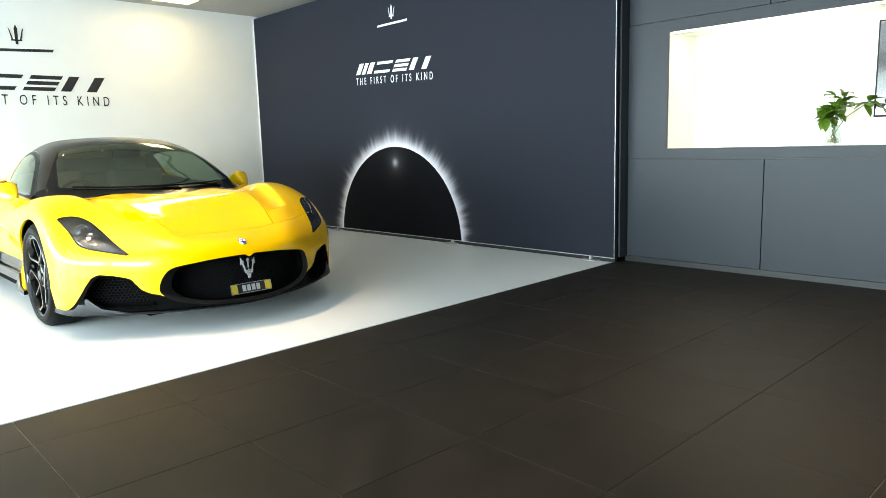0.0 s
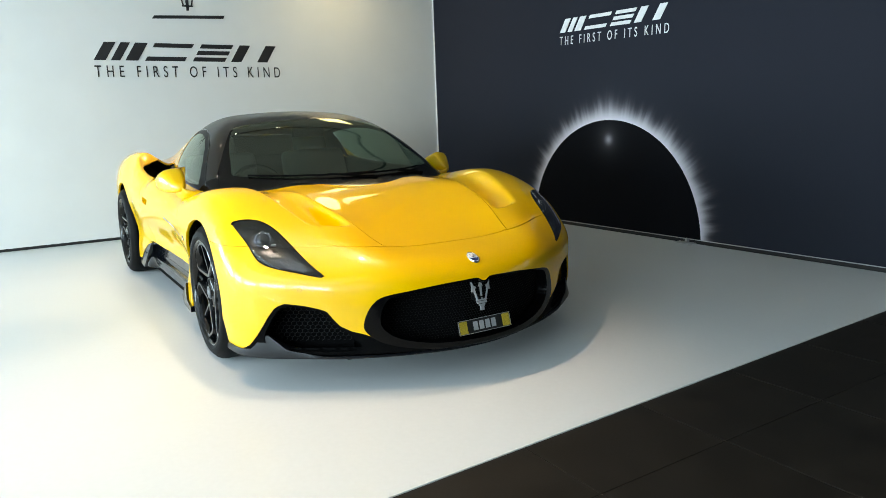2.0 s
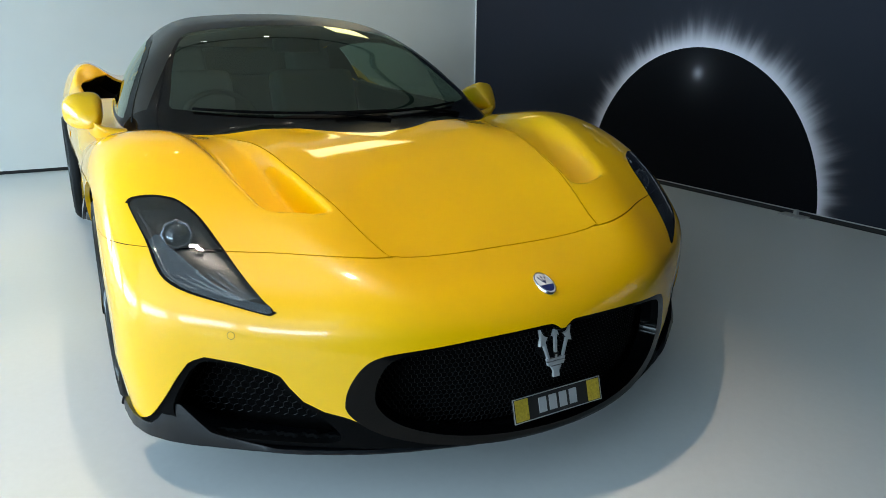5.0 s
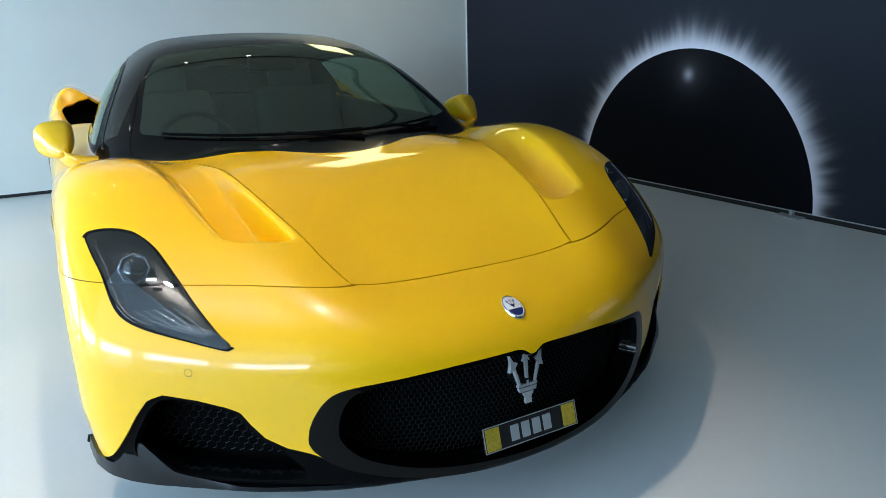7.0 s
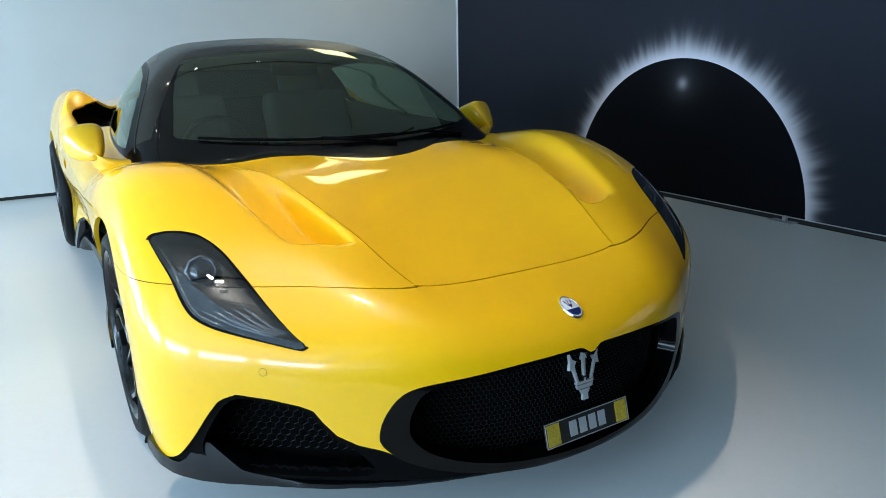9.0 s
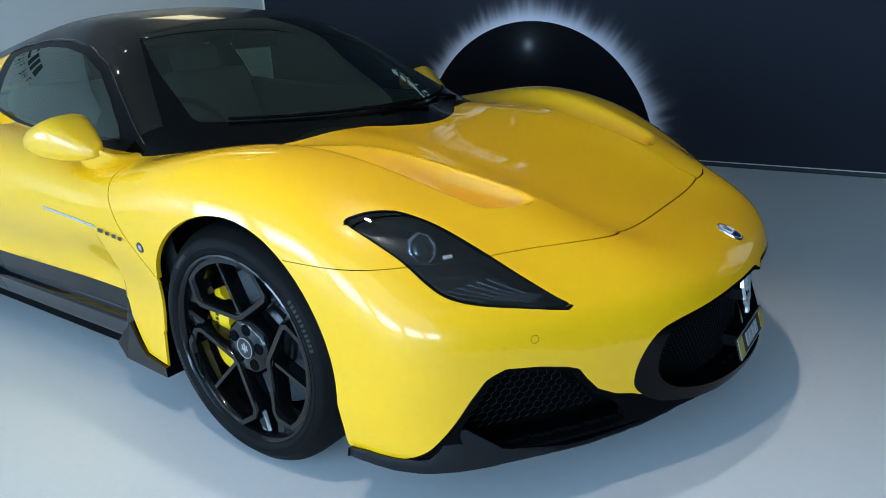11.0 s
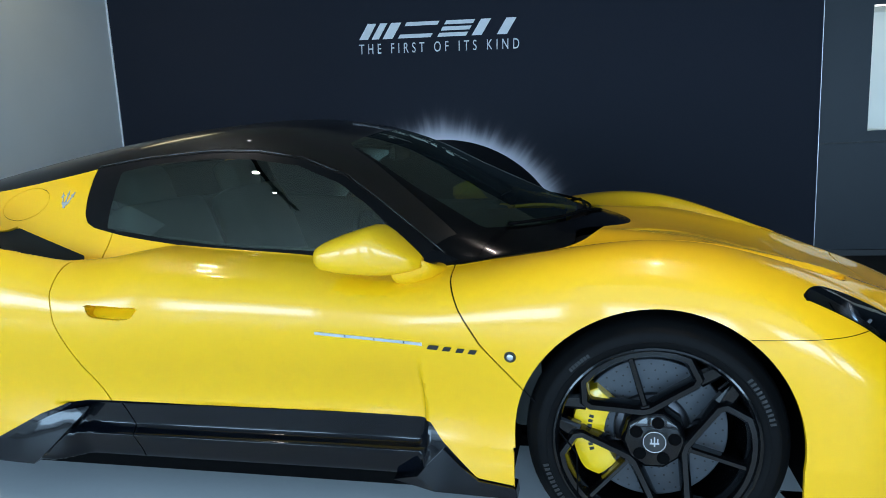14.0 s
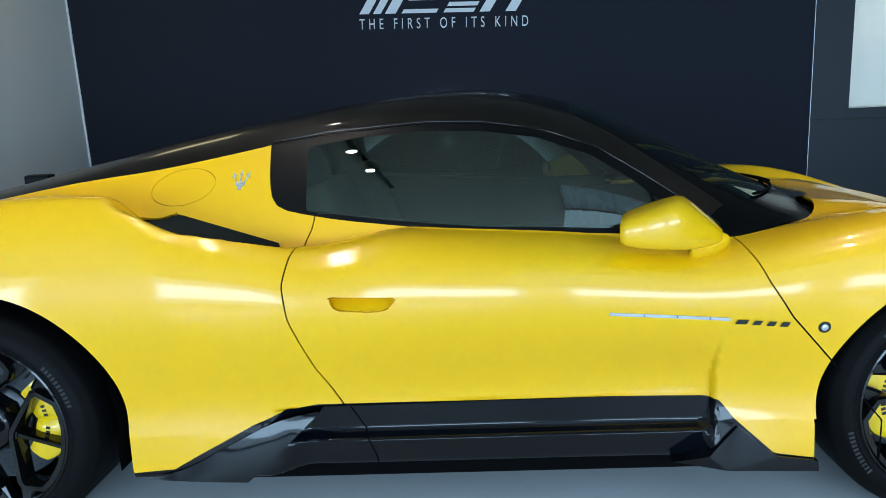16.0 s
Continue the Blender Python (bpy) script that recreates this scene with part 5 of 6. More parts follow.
duct_body("grille_duct", [(.945 - .275 * (y / .63) ** 2, y) for y in np.linspace(-.50, .50, 17)], .150, .47, .50)
for sd in (-1, 1):
    duct_body("intake_body", [(IN_X0 - .135 + (IN_X1 - IN_X0) * (a - .55) / .30, sd * a) for a in np.linspace(.505, .86, 5)], .140, .41, .44)

bm = bmesh.new()
loops = []
for k in range(-72, 73):
    th = radians(k / 72 * 86)
    c0, d0 = np.array([.10, 0.0]), np.array([math.cos(th), math.sin(th)])
    rs = np.linspace(.2, 1.3, 500)
    v = body_field(np.stack([c0[0] + rs * d0[0], rs * d0[1], np.full(500, .21)], -1))
    r0 = rs[int(np.argmax(v > 0))]
    out = np.array([c0[0] + r0 * d0[0], r0 * d0[1]])
    if out[0] < .375:
        out[0] = .375
    a = abs(out[1])
    grow = float(np.interp(a, (0, .30, .60, .75, .86, .95), (-.055, -.045, -.004, .0, .004, .008)))
    tip, inn = out + d0 * grow, out - d0 * .14
    # a low lip that rises to a pointed fin beside the intake, then a notch and a level blade to the wheel
    zt = float(np.interp(a, (0, .66, .787, .862, .880, .900, .96), (.150, .164, .194, .264, .238, .194, .182))) if out[0] > .40 else .180
    foot = float(np.interp(a, (0, .4, .8), (.134, .142, .153)))
    crest = tip - d0 * (.004 + .22 * max(0, zt - .194))
    loops.append([bm.verts.new(q) for q in ((*inn, foot + .004), (*(tip - d0 * .015), foot), (*tip, foot + .006), (*(tip + d0 * .001), foot + .010), (*crest, zt), (*(crest - d0 * .010), zt - .003), (*inn, foot + .008))])
for a, b in zip(loops, loops[1:]):
    for i in range(6):
        bm.faces.new((a[i], a[i + 1], b[i + 1], b[i]))
bm.faces.new(loops[0])
bm.faces.new(loops[-1][::-1])
bmesh.ops.recalc_face_normals(bm, faces=bm.faces)
splitter = part("front_splitter", bm, SATIN_CARBON, car, "dark gloss carbon front splitter", True)
splitter.data.set_sharp_from_angle(angle=radians(35))

# headlights
for sd, faces in ((-1, lamp_faces[0]), (1, lamp_faces[1])):
    lamp = piece("headlight", shell_field, sv, faces, LAMP_DARK, car, "almond headlight with dark housing under clear lens", push=-.045)
    piece("lens", shell_field, sv, faces, CLEAR, lamp, "clear lens", push=-.001)
    v_, t_ = compact(sv, faces)
    n_, _ = field_normals(shell_field, v_)
    count = {}
    for a, b, e in t_.tolist():
        for q in ((a, b), (b, e), (e, a)):
            count[q] = 1
    rim = [q for q in count if (q[1], q[0]) not in count]
    ids = sorted({i for q in rim for i in q})
    pos = {i: k for k, i in enumerate(ids)}
    # edge strip: a thin black seal on the surface and the wall of the housing
    mid_ = v_.mean(0)
    rows_ = [v_[ids] + n_[ids] * .0006]
    inw = mid_ - v_[ids]
    inw = inw - (inw * n_[ids]).sum(1)[:, None] * n_[ids]
    inw /= np.linalg.norm(inw, axis=1)[:, None]
    rows_ += [v_[ids] + inw * .007 + n_[ids] * .0006, v_[ids] + inw * .012 - n_[ids] * .046]
    allv = np.concatenate(rows_)
    k_ = len(ids)
    fs = []
    for a, b in rim:
        for lev in (0, 1):
            fs.append((pos[a] + lev * k_, pos[b] + lev * k_, pos[b] + (lev + 1) * k_, pos[a] + (lev + 1) * k_))
    mesh_object("seal", allv, fs, GLOSS_BLACK, lamp, "black edge seal")

    def inner(x, a, back):
        """A point behind the lens over the plan place (x, a)."""
        zs = np.linspace(.85, .35, 400)
        f = body_field(np.stack([np.full(400, x), np.full(400, sd * a), zs], -1))
        z = zs[int(np.argmax(f < 0))]
        p = np.array([x, sd * a, z])
        n, _ = field_normals(body_field, p[None])
        return Vector(p - n[0] * back), Vector(n[0])

    p, n = inner(.515, .795, .026)
    aim = (n + Vector((.9, sd * .05, -.1))).normalized()
    m = Matrix.Translation(p) @ aim.to_track_quat("Y", "Z").to_matrix().to_4x4()
    bm = lathe(bmesh.new(), [(.034, -.02), (.040, .0), (.040, .008), (.034, .012), (.031, .004)], m, 8)
    part("projector_ring", bm, RING_GREY, lamp, "grey metal projector ring", True)
    bm = bmesh.new()
    bmesh.ops.create_uvsphere(bm, u_segments=28, v_segments=16, radius=.031, matrix=m @ Matrix.Diagonal((1, .6, 1, 1)))
    part("projector_lens", bm, PROJECTOR, lamp, "glass projector lens", True)
    p2, n2 = inner(.565, .765, .022)
    bm = bmesh.new()
    add = bmesh.ops.create_cube(bm, size=1, matrix=Matrix.Translation(p2) @ n2.to_track_quat("Z", "Y").to_matrix().to_4x4() @ Matrix.Diagonal((.022, .008, .005, 1)))
    part("reflector", bm, SILVER, lamp, "small bright reflector")
    for k in range(5):
        ends = [inner(.600 + .012 * k, .822 - .022 * k, .024)[0], inner(.665 + .014 * k, .768 - .020 * k, .022)[0], inner(.738 + .004 * k, .694 - .010 * k, .019)[0]]
        loop_ = smooth_loop(ends, False, 8)
        part("light_guide", tube(loop_, .0042), GUIDE, lamp, "smoked light guide", True)
    loop_ = smooth_loop([inner(x, a, .014)[0] for x, a in ((.40, .868), (.47, .855), (.54, .848), (.60, .832), (.66, .785))], False, 8)
    part("light_guide", tube(loop_, .005), GUIDE, lamp, "smoked light guide", True)

# emblems, plate and sensors of the nose
def fork(w, h, t):
    """A plain upright fork with three pointed prongs, a band and a short foot."""
    bm = bmesh.new()

    def plate(pts):
        f = [bm.verts.new((0, y * w, z * h)) for y, z in pts]
        g = [bm.verts.new((t, y * w * .96, z * h)) for y, z in pts]
        bm.faces.new(g)
        n = len(pts)
        for i in range(n):
            bm.faces.new((f[i], f[(i + 1) % n], g[(i + 1) % n], g[i]))
    plate([(-.030, .30), (.030, .30), (.038, .76), (.105, .735), (.03, .86), (0, 1.0), (-.03, .86), (-.105, .735), (-.038, .76)])
    for s in (-1, 1):
        plate([(s * .20, .33), (s * .255, .33), (s * .40, .62), (s * .52, .60), (s * .475, .74), (s * .50, .90), (s * .40, .78), (s * .27, .74), (s * .345, .66)])
    plate([(-.29, .30), (.29, .30), (.30, .345), (-.30, .345)])
    plate([(-.25, .215), (.25, .215), (.28, .285), (-.28, .285)])
    plate([(-.10, .0), (.10, .0), (.085, .10), (.17, .20), (-.17, .20), (-.085, .10)])
    bmesh.ops.recalc_face_normals(bm, faces=bm.faces)
    return bm


def stick(bm, name, p, n, mat, label, parent=None, turn=0.0, smooth=False):
    """Sets a flat emblem (facing +x, up +z) on the surface at p with the normal n."""
    n = Vector(n).normalized()
    up = (Vector((0, 0, 1)) - n * n.z).normalized()
    side = up.cross(n)
    m = Matrix((n, side, up)).transposed().to_4x4()
    bm.transform(Matrix.Translation(p) @ m @ Matrix.Rotation(turn, 4, "X"))
    return part(name, bm, mat, parent or car, label, smooth)


def surface(p):
    q = settle(shell_field, np.array([p], float), 4)
    n, _ = field_normals(shell_field, q)
    return Vector(q[0]), Vector(n[0])


stick(fork(.098, .145, .008), "grille_emblem", Vector((1.036, 0, .306)), (1, 0, .12), BRIGHT, "chrome forked emblem in the grille")
bm = bmesh.new()
add_box(bm, (.96, -.008, .34), (1.037, .008, .37))
part("emblem_bracket", bm, SATIN_BLACK, car)
p, n = surface((.975, 0, .533))
bm = bmesh.new()
lathe(bm, [(.0005, .004), (.021, .004), (.0235, .002), (.0235, -.004)], Matrix.Rotation(radians(-90), 4, "Z") @ Matrix.Diagonal((1, 1, 1.55, 1)), 40)
badge = stick(bm, "nose_badge", p, n, WHITE_ENAMEL, "oval white and blue enamel badge", smooth=True)
bm = bmesh.new()
pts = [(.021 * math.cos(radians(a)), 1.5 * .021 * math.sin(radians(a))) for a in range(195, 346, 10)]
bm.faces.new([bm.verts.new((.0046, y, z)) for y, z in pts])
stick(bm, "badge_field", p, n, BLUE_ENAMEL, "blue lower field", badge)
bm = fork(.022, .030, .001)
bmesh.ops.translate(bm, verts=bm.verts, vec=(.0044, 0, -.004))
stick(bm, "badge_fork", p, n, BLUE_ENAMEL, "dark small fork", badge)
bm = bmesh.new()
lathe(bm, [(.0225, .0035), (.0228, .0052), (.0245, .0045), (.0248, -.004)], Matrix.Rotation(radians(-90), 4, "Z") @ Matrix.Diagonal((1, 1, 1.55, 1)), 40)
stick(bm, "badge_ring", p, n, CHROME, "chrome ring", badge, smooth=True)

bm = bmesh.new()
add_box(bm, (0, -.138, -.031), (.006, .138, .031), .003)
pn = Vector((1, 0, .28)).normalized()
plate_at = Vector((1.050, 0, .246))
plate = stick(bm, "number_plate", plate_at, pn, LETTER_DARK, "black plate with yellow ends and pale bars")
for s in (-1, 1):
    bm = bmesh.new()
    add_box(bm, (.0062, min(s * .094, s * .133), -.027), (.0078, max(s * .094, s * .133), .027))
    stick(bm, "end_field", plate_at, pn, PLATE_YELLOW, "yellow patterned end field", plate)
for k in range(4):
    bm = bmesh.new()
    add_box(bm, (.0062, -.062 + .032 * k, -.019), (.0084, -.062 + .032 * k + .023, .019))
    stick(bm, "plate_bar", plate_at, pn, PLATE_SILVER, "pale bar", plate)
bm = bmesh.new()
for lo_, hi_ in (((-.138, -.031), (.138, -.029)), ((-.138, .029), (.138, .031)), ((-.138, -.031), (-.136, .031)), ((.136, -.031), (.138, .031))):
    add_box(bm, (.0062, lo_[0], lo_[1]), (.0072, hi_[0], hi_[1]))
stick(bm, "plate_border", plate_at, pn, PLATE_SILVER, "thin pale border", plate)
bm = bmesh.new()
add_box(bm, (.99, -.05, .215), (1.048, .05, .246))
part("plate_holder", bm, SATIN_BLACK, car)
for y, z in ((-.732, .461), (.732, .461)):
    p, n = surface((.76 if abs(y) > .5 else 1.0, y, z))
    bm = lathe(bmesh.new(), [(.0005, .0008), (.0085, .0008), (.009, .0002), (.0112, .0002)], Matrix.Rotation(radians(-90), 4, "Z"), 24)
    s_ = stick(bm, "parking_sensor", p, n, YELLOW, "round yellow parking sensor")
    bm = lathe(bmesh.new(), [(.0088, .0005), (.0091, .0007), (.0095, .0007), (.0098, .0004)], Matrix.Rotation(radians(-90), 4, "Z"), 24)
    stick(bm, "sensor_ring", p, n, BOLT_DARK, "dark ring", s_, smooth=True)

# side emblems, trim strips, handles
for sd, faces in ((-1, handle_faces[0]), (1, handle_faces[1])):
    v_, t_ = compact(sv, faces)
    n_, _ = field_normals(shell_field, v_)
    # the floor of the pocket runs inwards towards its top
    deep = .056 - .044 * np.clip((.700 - v_[:, 2]) / .048, 0, 1)[:, None]
    pocket = mesh_object("handle_pocket", v_ - n_ * deep, t_.tolist(), YELLOW, car, "recessed yellow door handle", smooth=True)
    count = {}
    for a, b, e in t_.tolist():
        for q in ((a, b), (b, e), (e, a)):
            count[q] = 1
    rim = [q for q in count if (q[1], q[0]) not in count]
    fs = [(a, b, b + len(v_), a + len(v_)) for a, b in rim]
    mesh_object("pocket_edge", np.concatenate([v_, v_ - n_ * deep]), fs, YELLOW, pocket)
    # silver strip with a dark slanted block mark
    strip = []
    for k in range(25):
        x = -.925 + .313 * k / 24
        top_z = .627 - .025 * (k / 24)
        wide = .009
        strip.append((surface((x, sd * .955, top_z)), surface((x, sd * .955, top_z - wide))))
    vs_, fs = [], []
    for (a, na), (b, nb) in strip:
        vs_ += [a + na * .0004, a + na * .003, b + nb * .003, b + nb * .0004]
    for k in range(24):
        for q in range(3):
            i, j = 4 * k + q, 4 * k + q + 1
            fs.append((i, j, j + 4, i + 4) if sd > 0 else (i, i + 4, j + 4, j))
    trim = mesh_object("side_trim", vs_, fs, SILVER, car, "slim silver strip with dark block mark")
    for x0, x1 in ((-.600, -.563), (-.557, -.528), (-.520, -.492), (-.486, -.458)):
        z0 = .627 - .040 * ((x0 + .925) / .5)
        q = [surface((x, sd * .955, z)) for x, z in ((x0, z0 - .017), (x1 - .008, z0 - .018), (x1, z0 - .005), (x0 + .008, z0 - .004))]
        mesh_object("mark_block", [a + n * .0042 for a, n in q], [(0, 1, 2, 3)], LETTER_DARK, trim, "dark slanted block")
    for x in (-.835, -.75, -.665):
        z0 = .627 - .040 * ((x + .925) / .5)
        q = [surface((x_, sd * .955, z)) for x_, z in ((x, z0 - .008), (x + .003, z0 - .008), (x + .003, z0), (x, z0))]
        mesh_object("strip_joint", [a + n * .0036 for a, n in q], [(0, 1, 2, 3)], LETTER_DARK, trim)
    p, n = surface((-.371, sd * .952, .570))
    bm = lathe(bmesh.new(), [(.0005, .002), (.010, .002), (.0105, .003), (.0145, .003), (.016, 0)], Matrix.Rotation(radians(-90), 4, "Z"), 28)
    ring = stick(bm, "fender_badge", p, n, LETTER_DARK, "small round black badge with silver middle", smooth=True)
    bm = lathe(bmesh.new(), [(.0005, .0032), (.0085, .0030), (.009, .002)], Matrix.Rotation(radians(-90), 4, "Z"), 24)
    stick(bm, "badge_disc", p, n, SILVER, "silver disc", ring, smooth=True)

def side_at(x, z, sd):
    """The outermost point of the shell's side at (x, z), and its normal."""
    ys = np.linspace(1.05, .2, 900)
    v = shell_field(np.stack([np.full(900, x), sd * ys, np.full(900, z)], -1))
    q = np.array([[x, sd * ys[int(np.argmax(v < 0))], z]])
    n, _ = field_normals(shell_field, q)
    return Vector(q[0]), Vector(n[0])


# thin gloss line above the door windows
for sd in (-1, 1):
    line_ = []
    for k in range(33):
        x = -1.901 + 1.323 * k / 32
        z = float(np.interp(x, (-1.907, -1.700, -1.426, -1.248, -1.077, -0.913, -0.805, -0.687, -0.555), (1.098, 1.124, 1.140, 1.134, 1.107, 1.050, 0.982, 0.899, 0.801)))
        p, n = side_at(x, z, sd)
        line_.append(p + n * .001)
    part("roof_trim", tube(line_, .0028), GLOSS_TRIM, car, "thin gloss black drip line", True)

for sd in (-1, 1):
    p, n = side_at(-1.994, 0.990, sd)
    bm = fork(.058, .070, .003)
    bmesh.ops.translate(bm, verts=bm.verts, vec=(0.0005, 0, -.035))
    stick(bm, "pillar_emblem", p, n, SILVER, "silver forked emblem on the rear pillar")

# door mirrors
def mirror_ring(bm, x, top, low, y_in, y_out, sd, count=32, power=.66):
    """One rounded section of the mirror housing; its outer side lies further back."""
    ring = []
    for j in range(count):
        a0 = 2 * math.pi * j / count
        ca, sa = math.cos(a0), math.sin(a0)
        yy = (y_out - y_in) / 2 * math.copysign(abs(ca) ** power, ca)
        zz = (top - low) / 2 * math.copysign(abs(sa) ** power, sa)
        ring.append(bm.verts.new((x - .30 * yy, sd * ((y_in + y_out) / 2 + yy), (top + low) / 2 + zz - .12 * yy)))
    return ring


for sd in (-1, 1):
    bm = bmesh.new()
    rings = [mirror_ring(bm, *row, sd) for row in (
        (-.868, .872, .836, .868, .946), (-.885, .874, .826, .858, .958), (-.884, .878, .815, .850, .966), (-.868, .886, .806, .844, .974), (-.825, .901, .798, .840, .980),
        (-.78, .914, .793, .839, .980), (-.748, .921, .790, .840, .976), (-.728, .919, .788, .842, .970), (-.702, .902, .787, .846, .958),
        (-.672, .876, .789, .852, .942), (-.642, .850, .793, .860, .924), (-.618, .828, .800, .872, .904))]
    for a, b in zip(rings, rings[1:]):
        for j in range(32):
            bm.faces.new((a[j], a[(j + 1) % 32], b[(j + 1) % 32], b[j]))
    bm.faces.new(rings[-1])
    bmesh.ops.recalc_face_normals(bm, faces=bm.faces)
    mirror = part("door_mirror", bm, YELLOW, car, "yellow door mirror on a short arm", True)
    bm = bmesh.new()
    bm.faces.new(mirror_ring(bm, -.869, .875, .837, .867, .947, sd))
    part("mirror_glass", bm, CHROME, mirror, "mirror glass")
    bm = bmesh.new()
    rings = []
    # the arm flows from a long foot on the door up under the housing
    for y, z, lx, lz, cx in ((.76, .752, .070, .036, -.630), (.825, .762, .066, .032, -.634), (.866, .776, .060, .028, -.640), (.888, .790, .054, .024, -.648), (.895, .803, .046, .016, -.656)):
        rings.append([bm.verts.new((cx + lx * math.cos(2 * math.pi * j / 24), sd * (y - .25 * lx * math.cos(2 * math.pi * j / 24)), z + lz * math.sin(2 * math.pi * j / 24) + .22 * lx * math.cos(2 * math.pi * j / 24))) for j in range(24)])
    for a, b in zip(rings, rings[1:]):
        for j in range(24):
            bm.faces.new((a[j], a[(j + 1) % 24], b[(j + 1) % 24], b[j]))
    bm.faces.new(rings[-1])
    bmesh.ops.recalc_face_normals(bm, faces=bm.faces)
    part("mirror_arm", bm, YELLOW, mirror, "", True)

# wipers: lying low across the foot of the glass
for y0, y1, lift in ((-.56, .12, .0), (-.10, .50, .004)):
    pts = []
    for k in range(15):
        y = y0 + (y1 - y0) * k / 14
        p, n = surface((-.185 - .74 * y * y + (.02 if y0 > -.5 else 0), y, .86))
        pts.append(p + n * (.009 + lift))
    wiper = part("wiper_blade", tube(pts, .0055), MATT_BLACK, car, "black wiper blade", True)
    mid_ = pts[8]
    a, n = surface((-.12 - .6 * y1 * y1, y1 - .02, .82))
    part("wiper_arm", tube([a + n * .004, a.lerp(mid_, .5) + n * .007, mid_ + n * .004], .006), MATT_BLACK, wiper, "", True)

# cabin seen through the glass
CABIN = simple("dark_cabin_trim", (.024, .027, .025), .7, bump=.2, spec=.15)
SEAT = simple("dark_grey_upholstery", (.055, .062, .056), .75, bump=.25, bump_scale=120)
inner_mask = (c[:, 0] > -1.95) & (c[:, 0] < -.30) & (c[:, 2] > .35) & (c[:, 2] < .96) & (on_top(c) > 0) & (np.abs(c[:, 1]) > .5)
for sd in (False, True):
    piece("door_lining", shell_field, sv, st[inner_mask & (left == sd)], CABIN, car, "dark inner lining", push=-.06, flip=True)
lining_mask = ((below_belt(c) < 0) | ((roof_edge(c) < 0) & (c[:, 0] > -2.3))) & (on_top(c) < .01)
for sd in (False, True):
    piece("pillar_lining", shell_field, sv, st[lining_mask & (left == sd)], CABIN, car, "dark inner lining", push=-.014, flip=True)
# upright door cards that close the cabin under the side windows
for sd in (-1, 1):
    bm, rows_ = bmesh.new(), []
    for x in np.linspace(-1.74, -.62, 21):
        y, z = float(BELT_Y(x)) - .075, float(BELT_Z(x)) + .014
        rows_.append([bm.verts.new((x, sd * q, h)) for q, h in ((y, .40), (y, z - .012), (y + .012, z), (y + .034, z), (y + .034, .40))])
    for a, b in zip(rows_, rows_[1:]):
        for i in range(4):
            bm.faces.new((a[i], a[i + 1], b[i + 1], b[i]))
    bm.faces.new(rows_[0])
    bm.faces.new(rows_[-1][::-1])
    bmesh.ops.recalc_face_normals(bm, faces=bm.faces)
    part("door_card", bm, CABIN, car, "dark door card")
bm = bmesh.new()
add_box(bm, (-.75, -.74, .60), (-.30, .74, .775), .04)
add_box(bm, (-.86, -.14, .35), (-.60, .14, .66), .03)
dash = part("dashboard", bm, CABIN, car, "dark dashboard with screen")
box("screen_panel", (-.80, -.12, .70), (-.78, .14, .80), LETTER_DARK, dash)
bm = bmesh.new()
add_box(bm, (-1.98, -.60, .20), (-1.90, .60, .93), .02)
add_box(bm, (-1.98, -.42, .92), (-1.91, .42, 1.08), .02)
part("rear_bulkhead", bm, CABIN, car)
for y in (-.36, .36):
    seat = new("cabin_seat")
    seat.parent = car
    seat["label"] = "dark grey bucket seat"
    bm = add_box(bmesh.new(), (-1.62, y - .24, .28), (-1.05, y + .24, .44), .05)
    part("seat_base", bm, SEAT, seat, smooth=True)
    bm = add_box(bmesh.new(), (-.07, -.25, 0), (.09, .25, .56), .06)
    bm.transform(pose(-1.62, y, .42, 0, -20))
    part("backrest", bm, SEAT, seat, smooth=True)
    bm = add_box(bmesh.new(), (-.06, -.13, .54), (.05, .13, .70), .045)
    bm.transform(pose(-1.62, y, .42, 0, -20))
    part("headrest", bm, SEAT, seat, smooth=True)
bm = bmesh.new()
wm = Matrix.Translation((-.90, -.36, .735)) @ Matrix.Rotation(radians(-22), 4, "Y") @ Matrix.Rotation(radians(90), 4, "Z")
lathe(bm, [(.160, 0), (.172, .014), (.186, 0), (.172, -.014), (.160, 0)], wm, 40)
sw = part("steering_wheel", bm, CABIN, car, "dark steering wheel", True)
bm = add_box(bmesh.new(), (-.15, -.01, -.02), (.15, .015, .025), .008)
add_box(bm, (-.05, -.015, -.15), (.05, .02, .04), .01)
bm.transform(wm)
part("wheel_spokes", bm, CABIN, sw)
p, n = surface((-.95, 0, 1.17))
bm = add_box(bmesh.new(), (-.93, -.11, 1.065), (-.90, .11, 1.125), .012)
part("rear_view_mirror", bm, SATIN_BLACK, car)
# fin behind the roof
bm = bmesh.new()
add_box(bm, (-3.06, -.03, .955), (-2.96, .03, 1.00), .012)
part("roof_antenna", bm, SATIN_BLACK, car, "small black fin behind the roof")

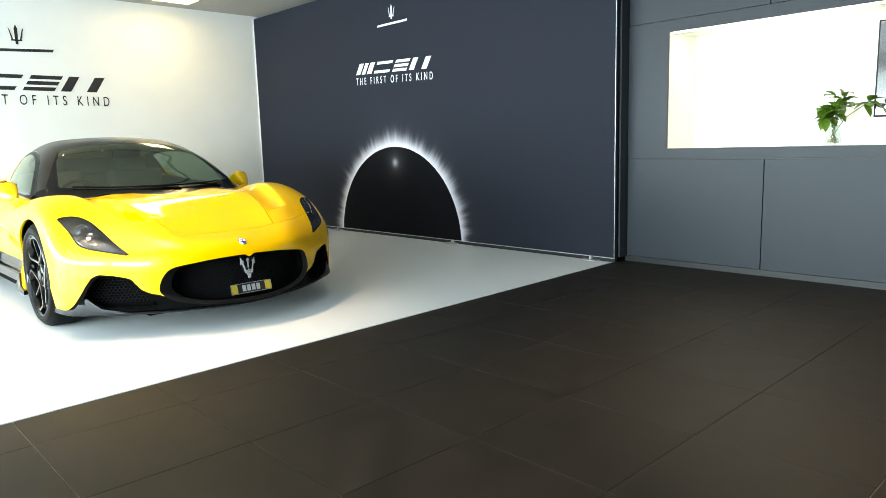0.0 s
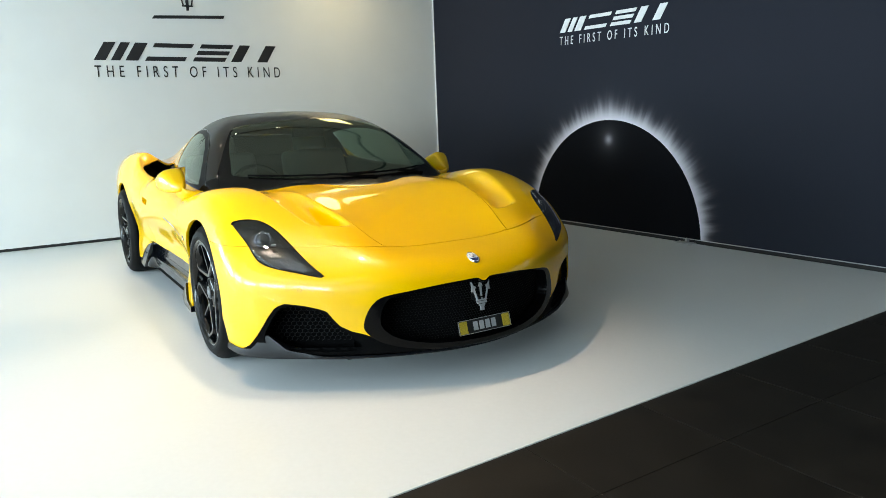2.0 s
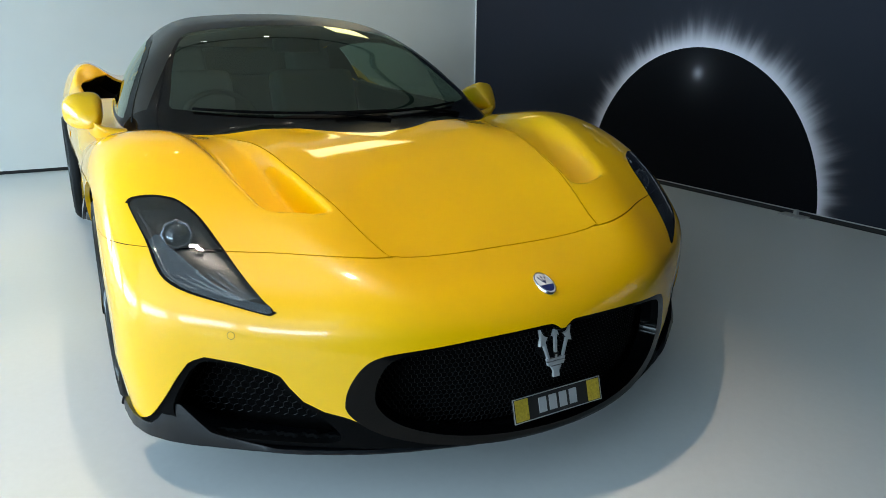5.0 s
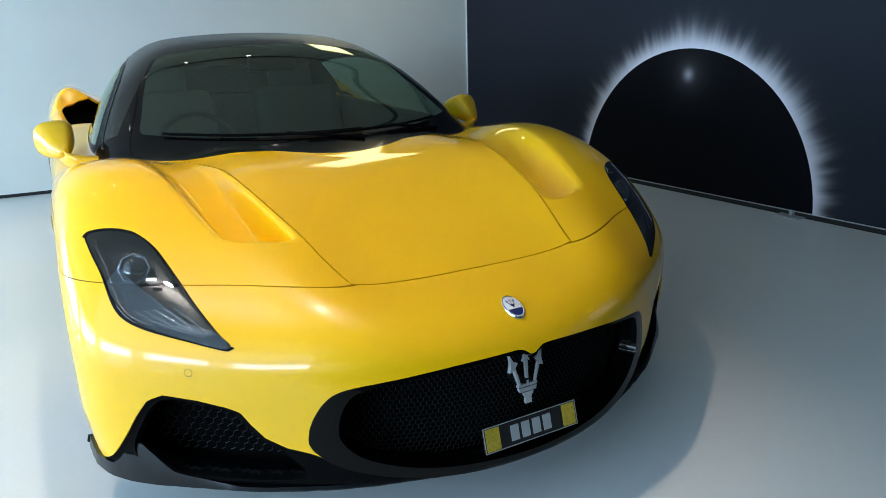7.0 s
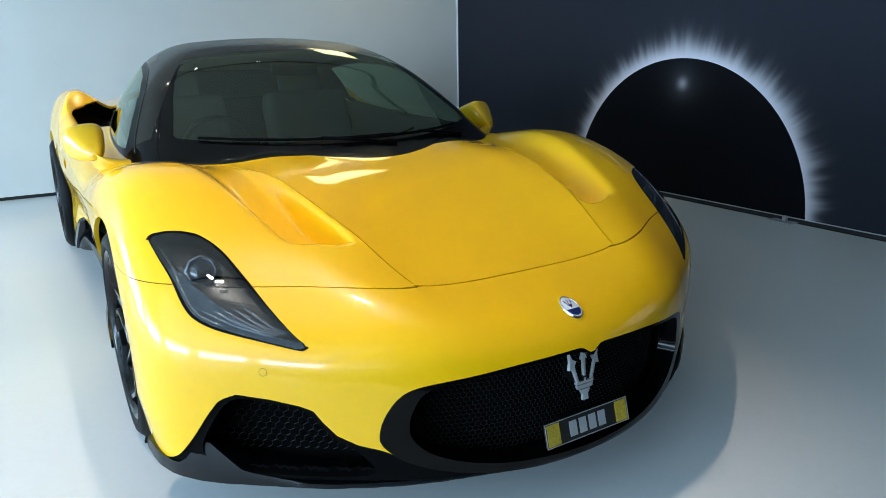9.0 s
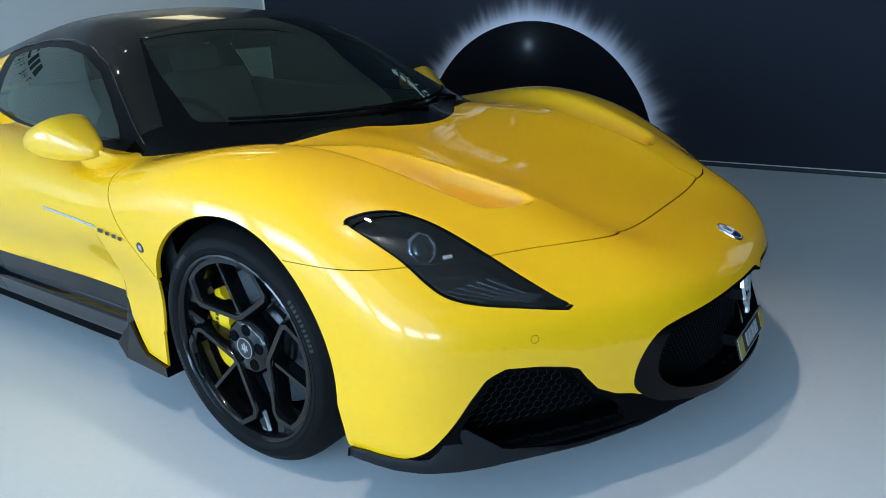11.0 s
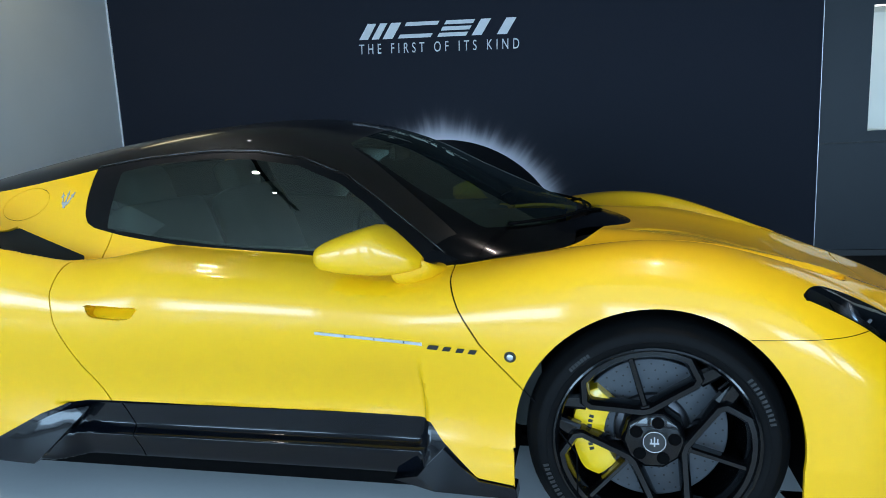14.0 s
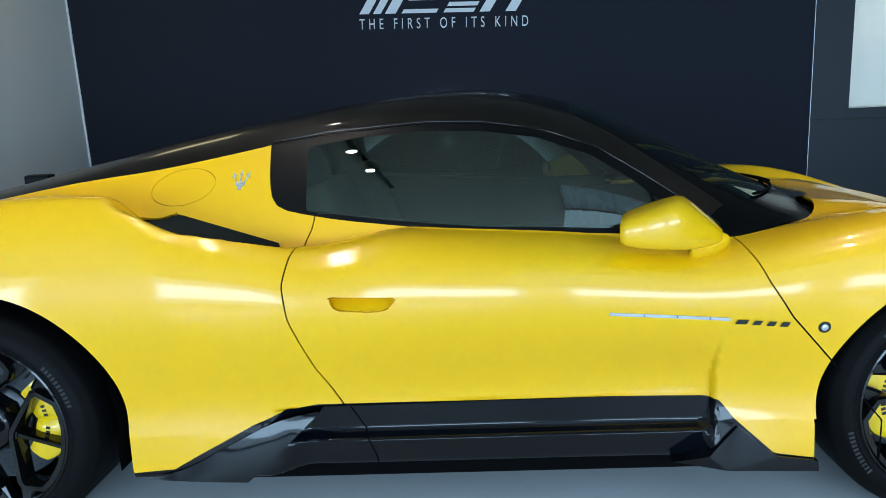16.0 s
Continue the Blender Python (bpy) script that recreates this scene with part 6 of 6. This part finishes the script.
# carbon blades at both ends of the side skirts
for sd in (-1, 1):
    pts, lift = [(-.572, .283), (-.52, .238), (-.470, .203), (-.365, .190), (-.362, .160), (-.60, .160), (-.735, .164), (-.69, .178), (-.65, .200), (-.61, .245)], .012
    bm = bmesh.new()
    outer, inner_ = [], []
    for x, z in pts:
        q, n = surface((x, sd * .93, max(z, .19)))
        q = Vector((x, sd * (abs(q.y) + lift), z))
        outer.append(bm.verts.new(q))
        inner_.append(bm.verts.new(q - Vector((0, sd * .06, 0))))
    k = len(pts)
    bm.faces.new(outer)
    for i in range(k):
        bm.faces.new((outer[i], outer[(i + 1) % k], inner_[(i + 1) % k], inner_[i]))
    bmesh.ops.triangulate(bm, faces=[f for f in bm.faces if len(f.verts) > 4])
    bmesh.ops.recalc_face_normals(bm, faces=bm.faces)
    part("skirt_blade", bm, CARBON, car, "dark carbon skirt blade")
    # the rear blade is a twisted wedge that rises from the sill's foot to a point under the door
    back = smooth_loop([(-1.735, .356), (-1.86, .327), (-2.0, .263), (-2.12, .203), (-2.24, .168)], False, 6)
    fore = smooth_loop([(-1.730, .352), (-1.80, .288), (-1.86, .232), (-1.91, .188), (-1.945, .160)], False, 6)
    bm = bmesh.new()
    rows_ = []
    for (bx, bz), (fx_, fz) in zip(back, fore):
        wide = (bx - fx_) / -.30
        y0 = float(flank(np.float64(min(bx, -1.93)), np.float64(max(bz, .18)))) + .004
        y1 = float(flank(np.float64(-1.95), np.float64(max(fz, .18)))) + .008 + .004 * wide
        row = []
        for j in range(6):
            t = j / 5
            row.append(bm.verts.new((bx + (fx_ - bx) * t, sd * (y0 + (y1 - y0) * t + .005 * wide * math.sin(math.pi * t)), bz + (fz - bz) * t)))
        row.append(bm.verts.new((fx_ + .004, sd * (y1 - .07), fz)))
        rows_.append(row)
    for r0, r1 in zip(rows_, rows_[1:]):
        for j in range(6):
            bm.faces.new((r0[j], r0[j + 1], r1[j + 1], r1[j]))
    bmesh.ops.recalc_face_normals(bm, faces=bm.faces)
    blade_ = part("skirt_blade", bm, CARBON, car, "twisted dark carbon skirt blade", True)
    blade_.data.set_sharp_from_angle(angle=radians(40))

# ---- floor tiles ----
tile_m = tile_stone()
PITCH = .594
bm = bmesh.new()
add_box(bm, (.0015, .0015, -.004), (PITCH - .0015, PITCH - .0015, 0), .0012)
tile_mesh = bpy.data.meshes.new("tile")
bm.to_mesh(tile_mesh)
bm.free()
tile_mesh.materials.append(tile_m)
for i in range(-1, 10):
    for j in range(-10, 9):
        x, y = 2.06 + i * PITCH, -.29 + j * PITCH
        if y > 3.3 or x > END_X or y < BACK_Y + .1 or x + PITCH < 1.5:
            continue
        tile = new("tile", tile_mesh)
        tile.parent = floor
        tile.location = (x, y, 0)
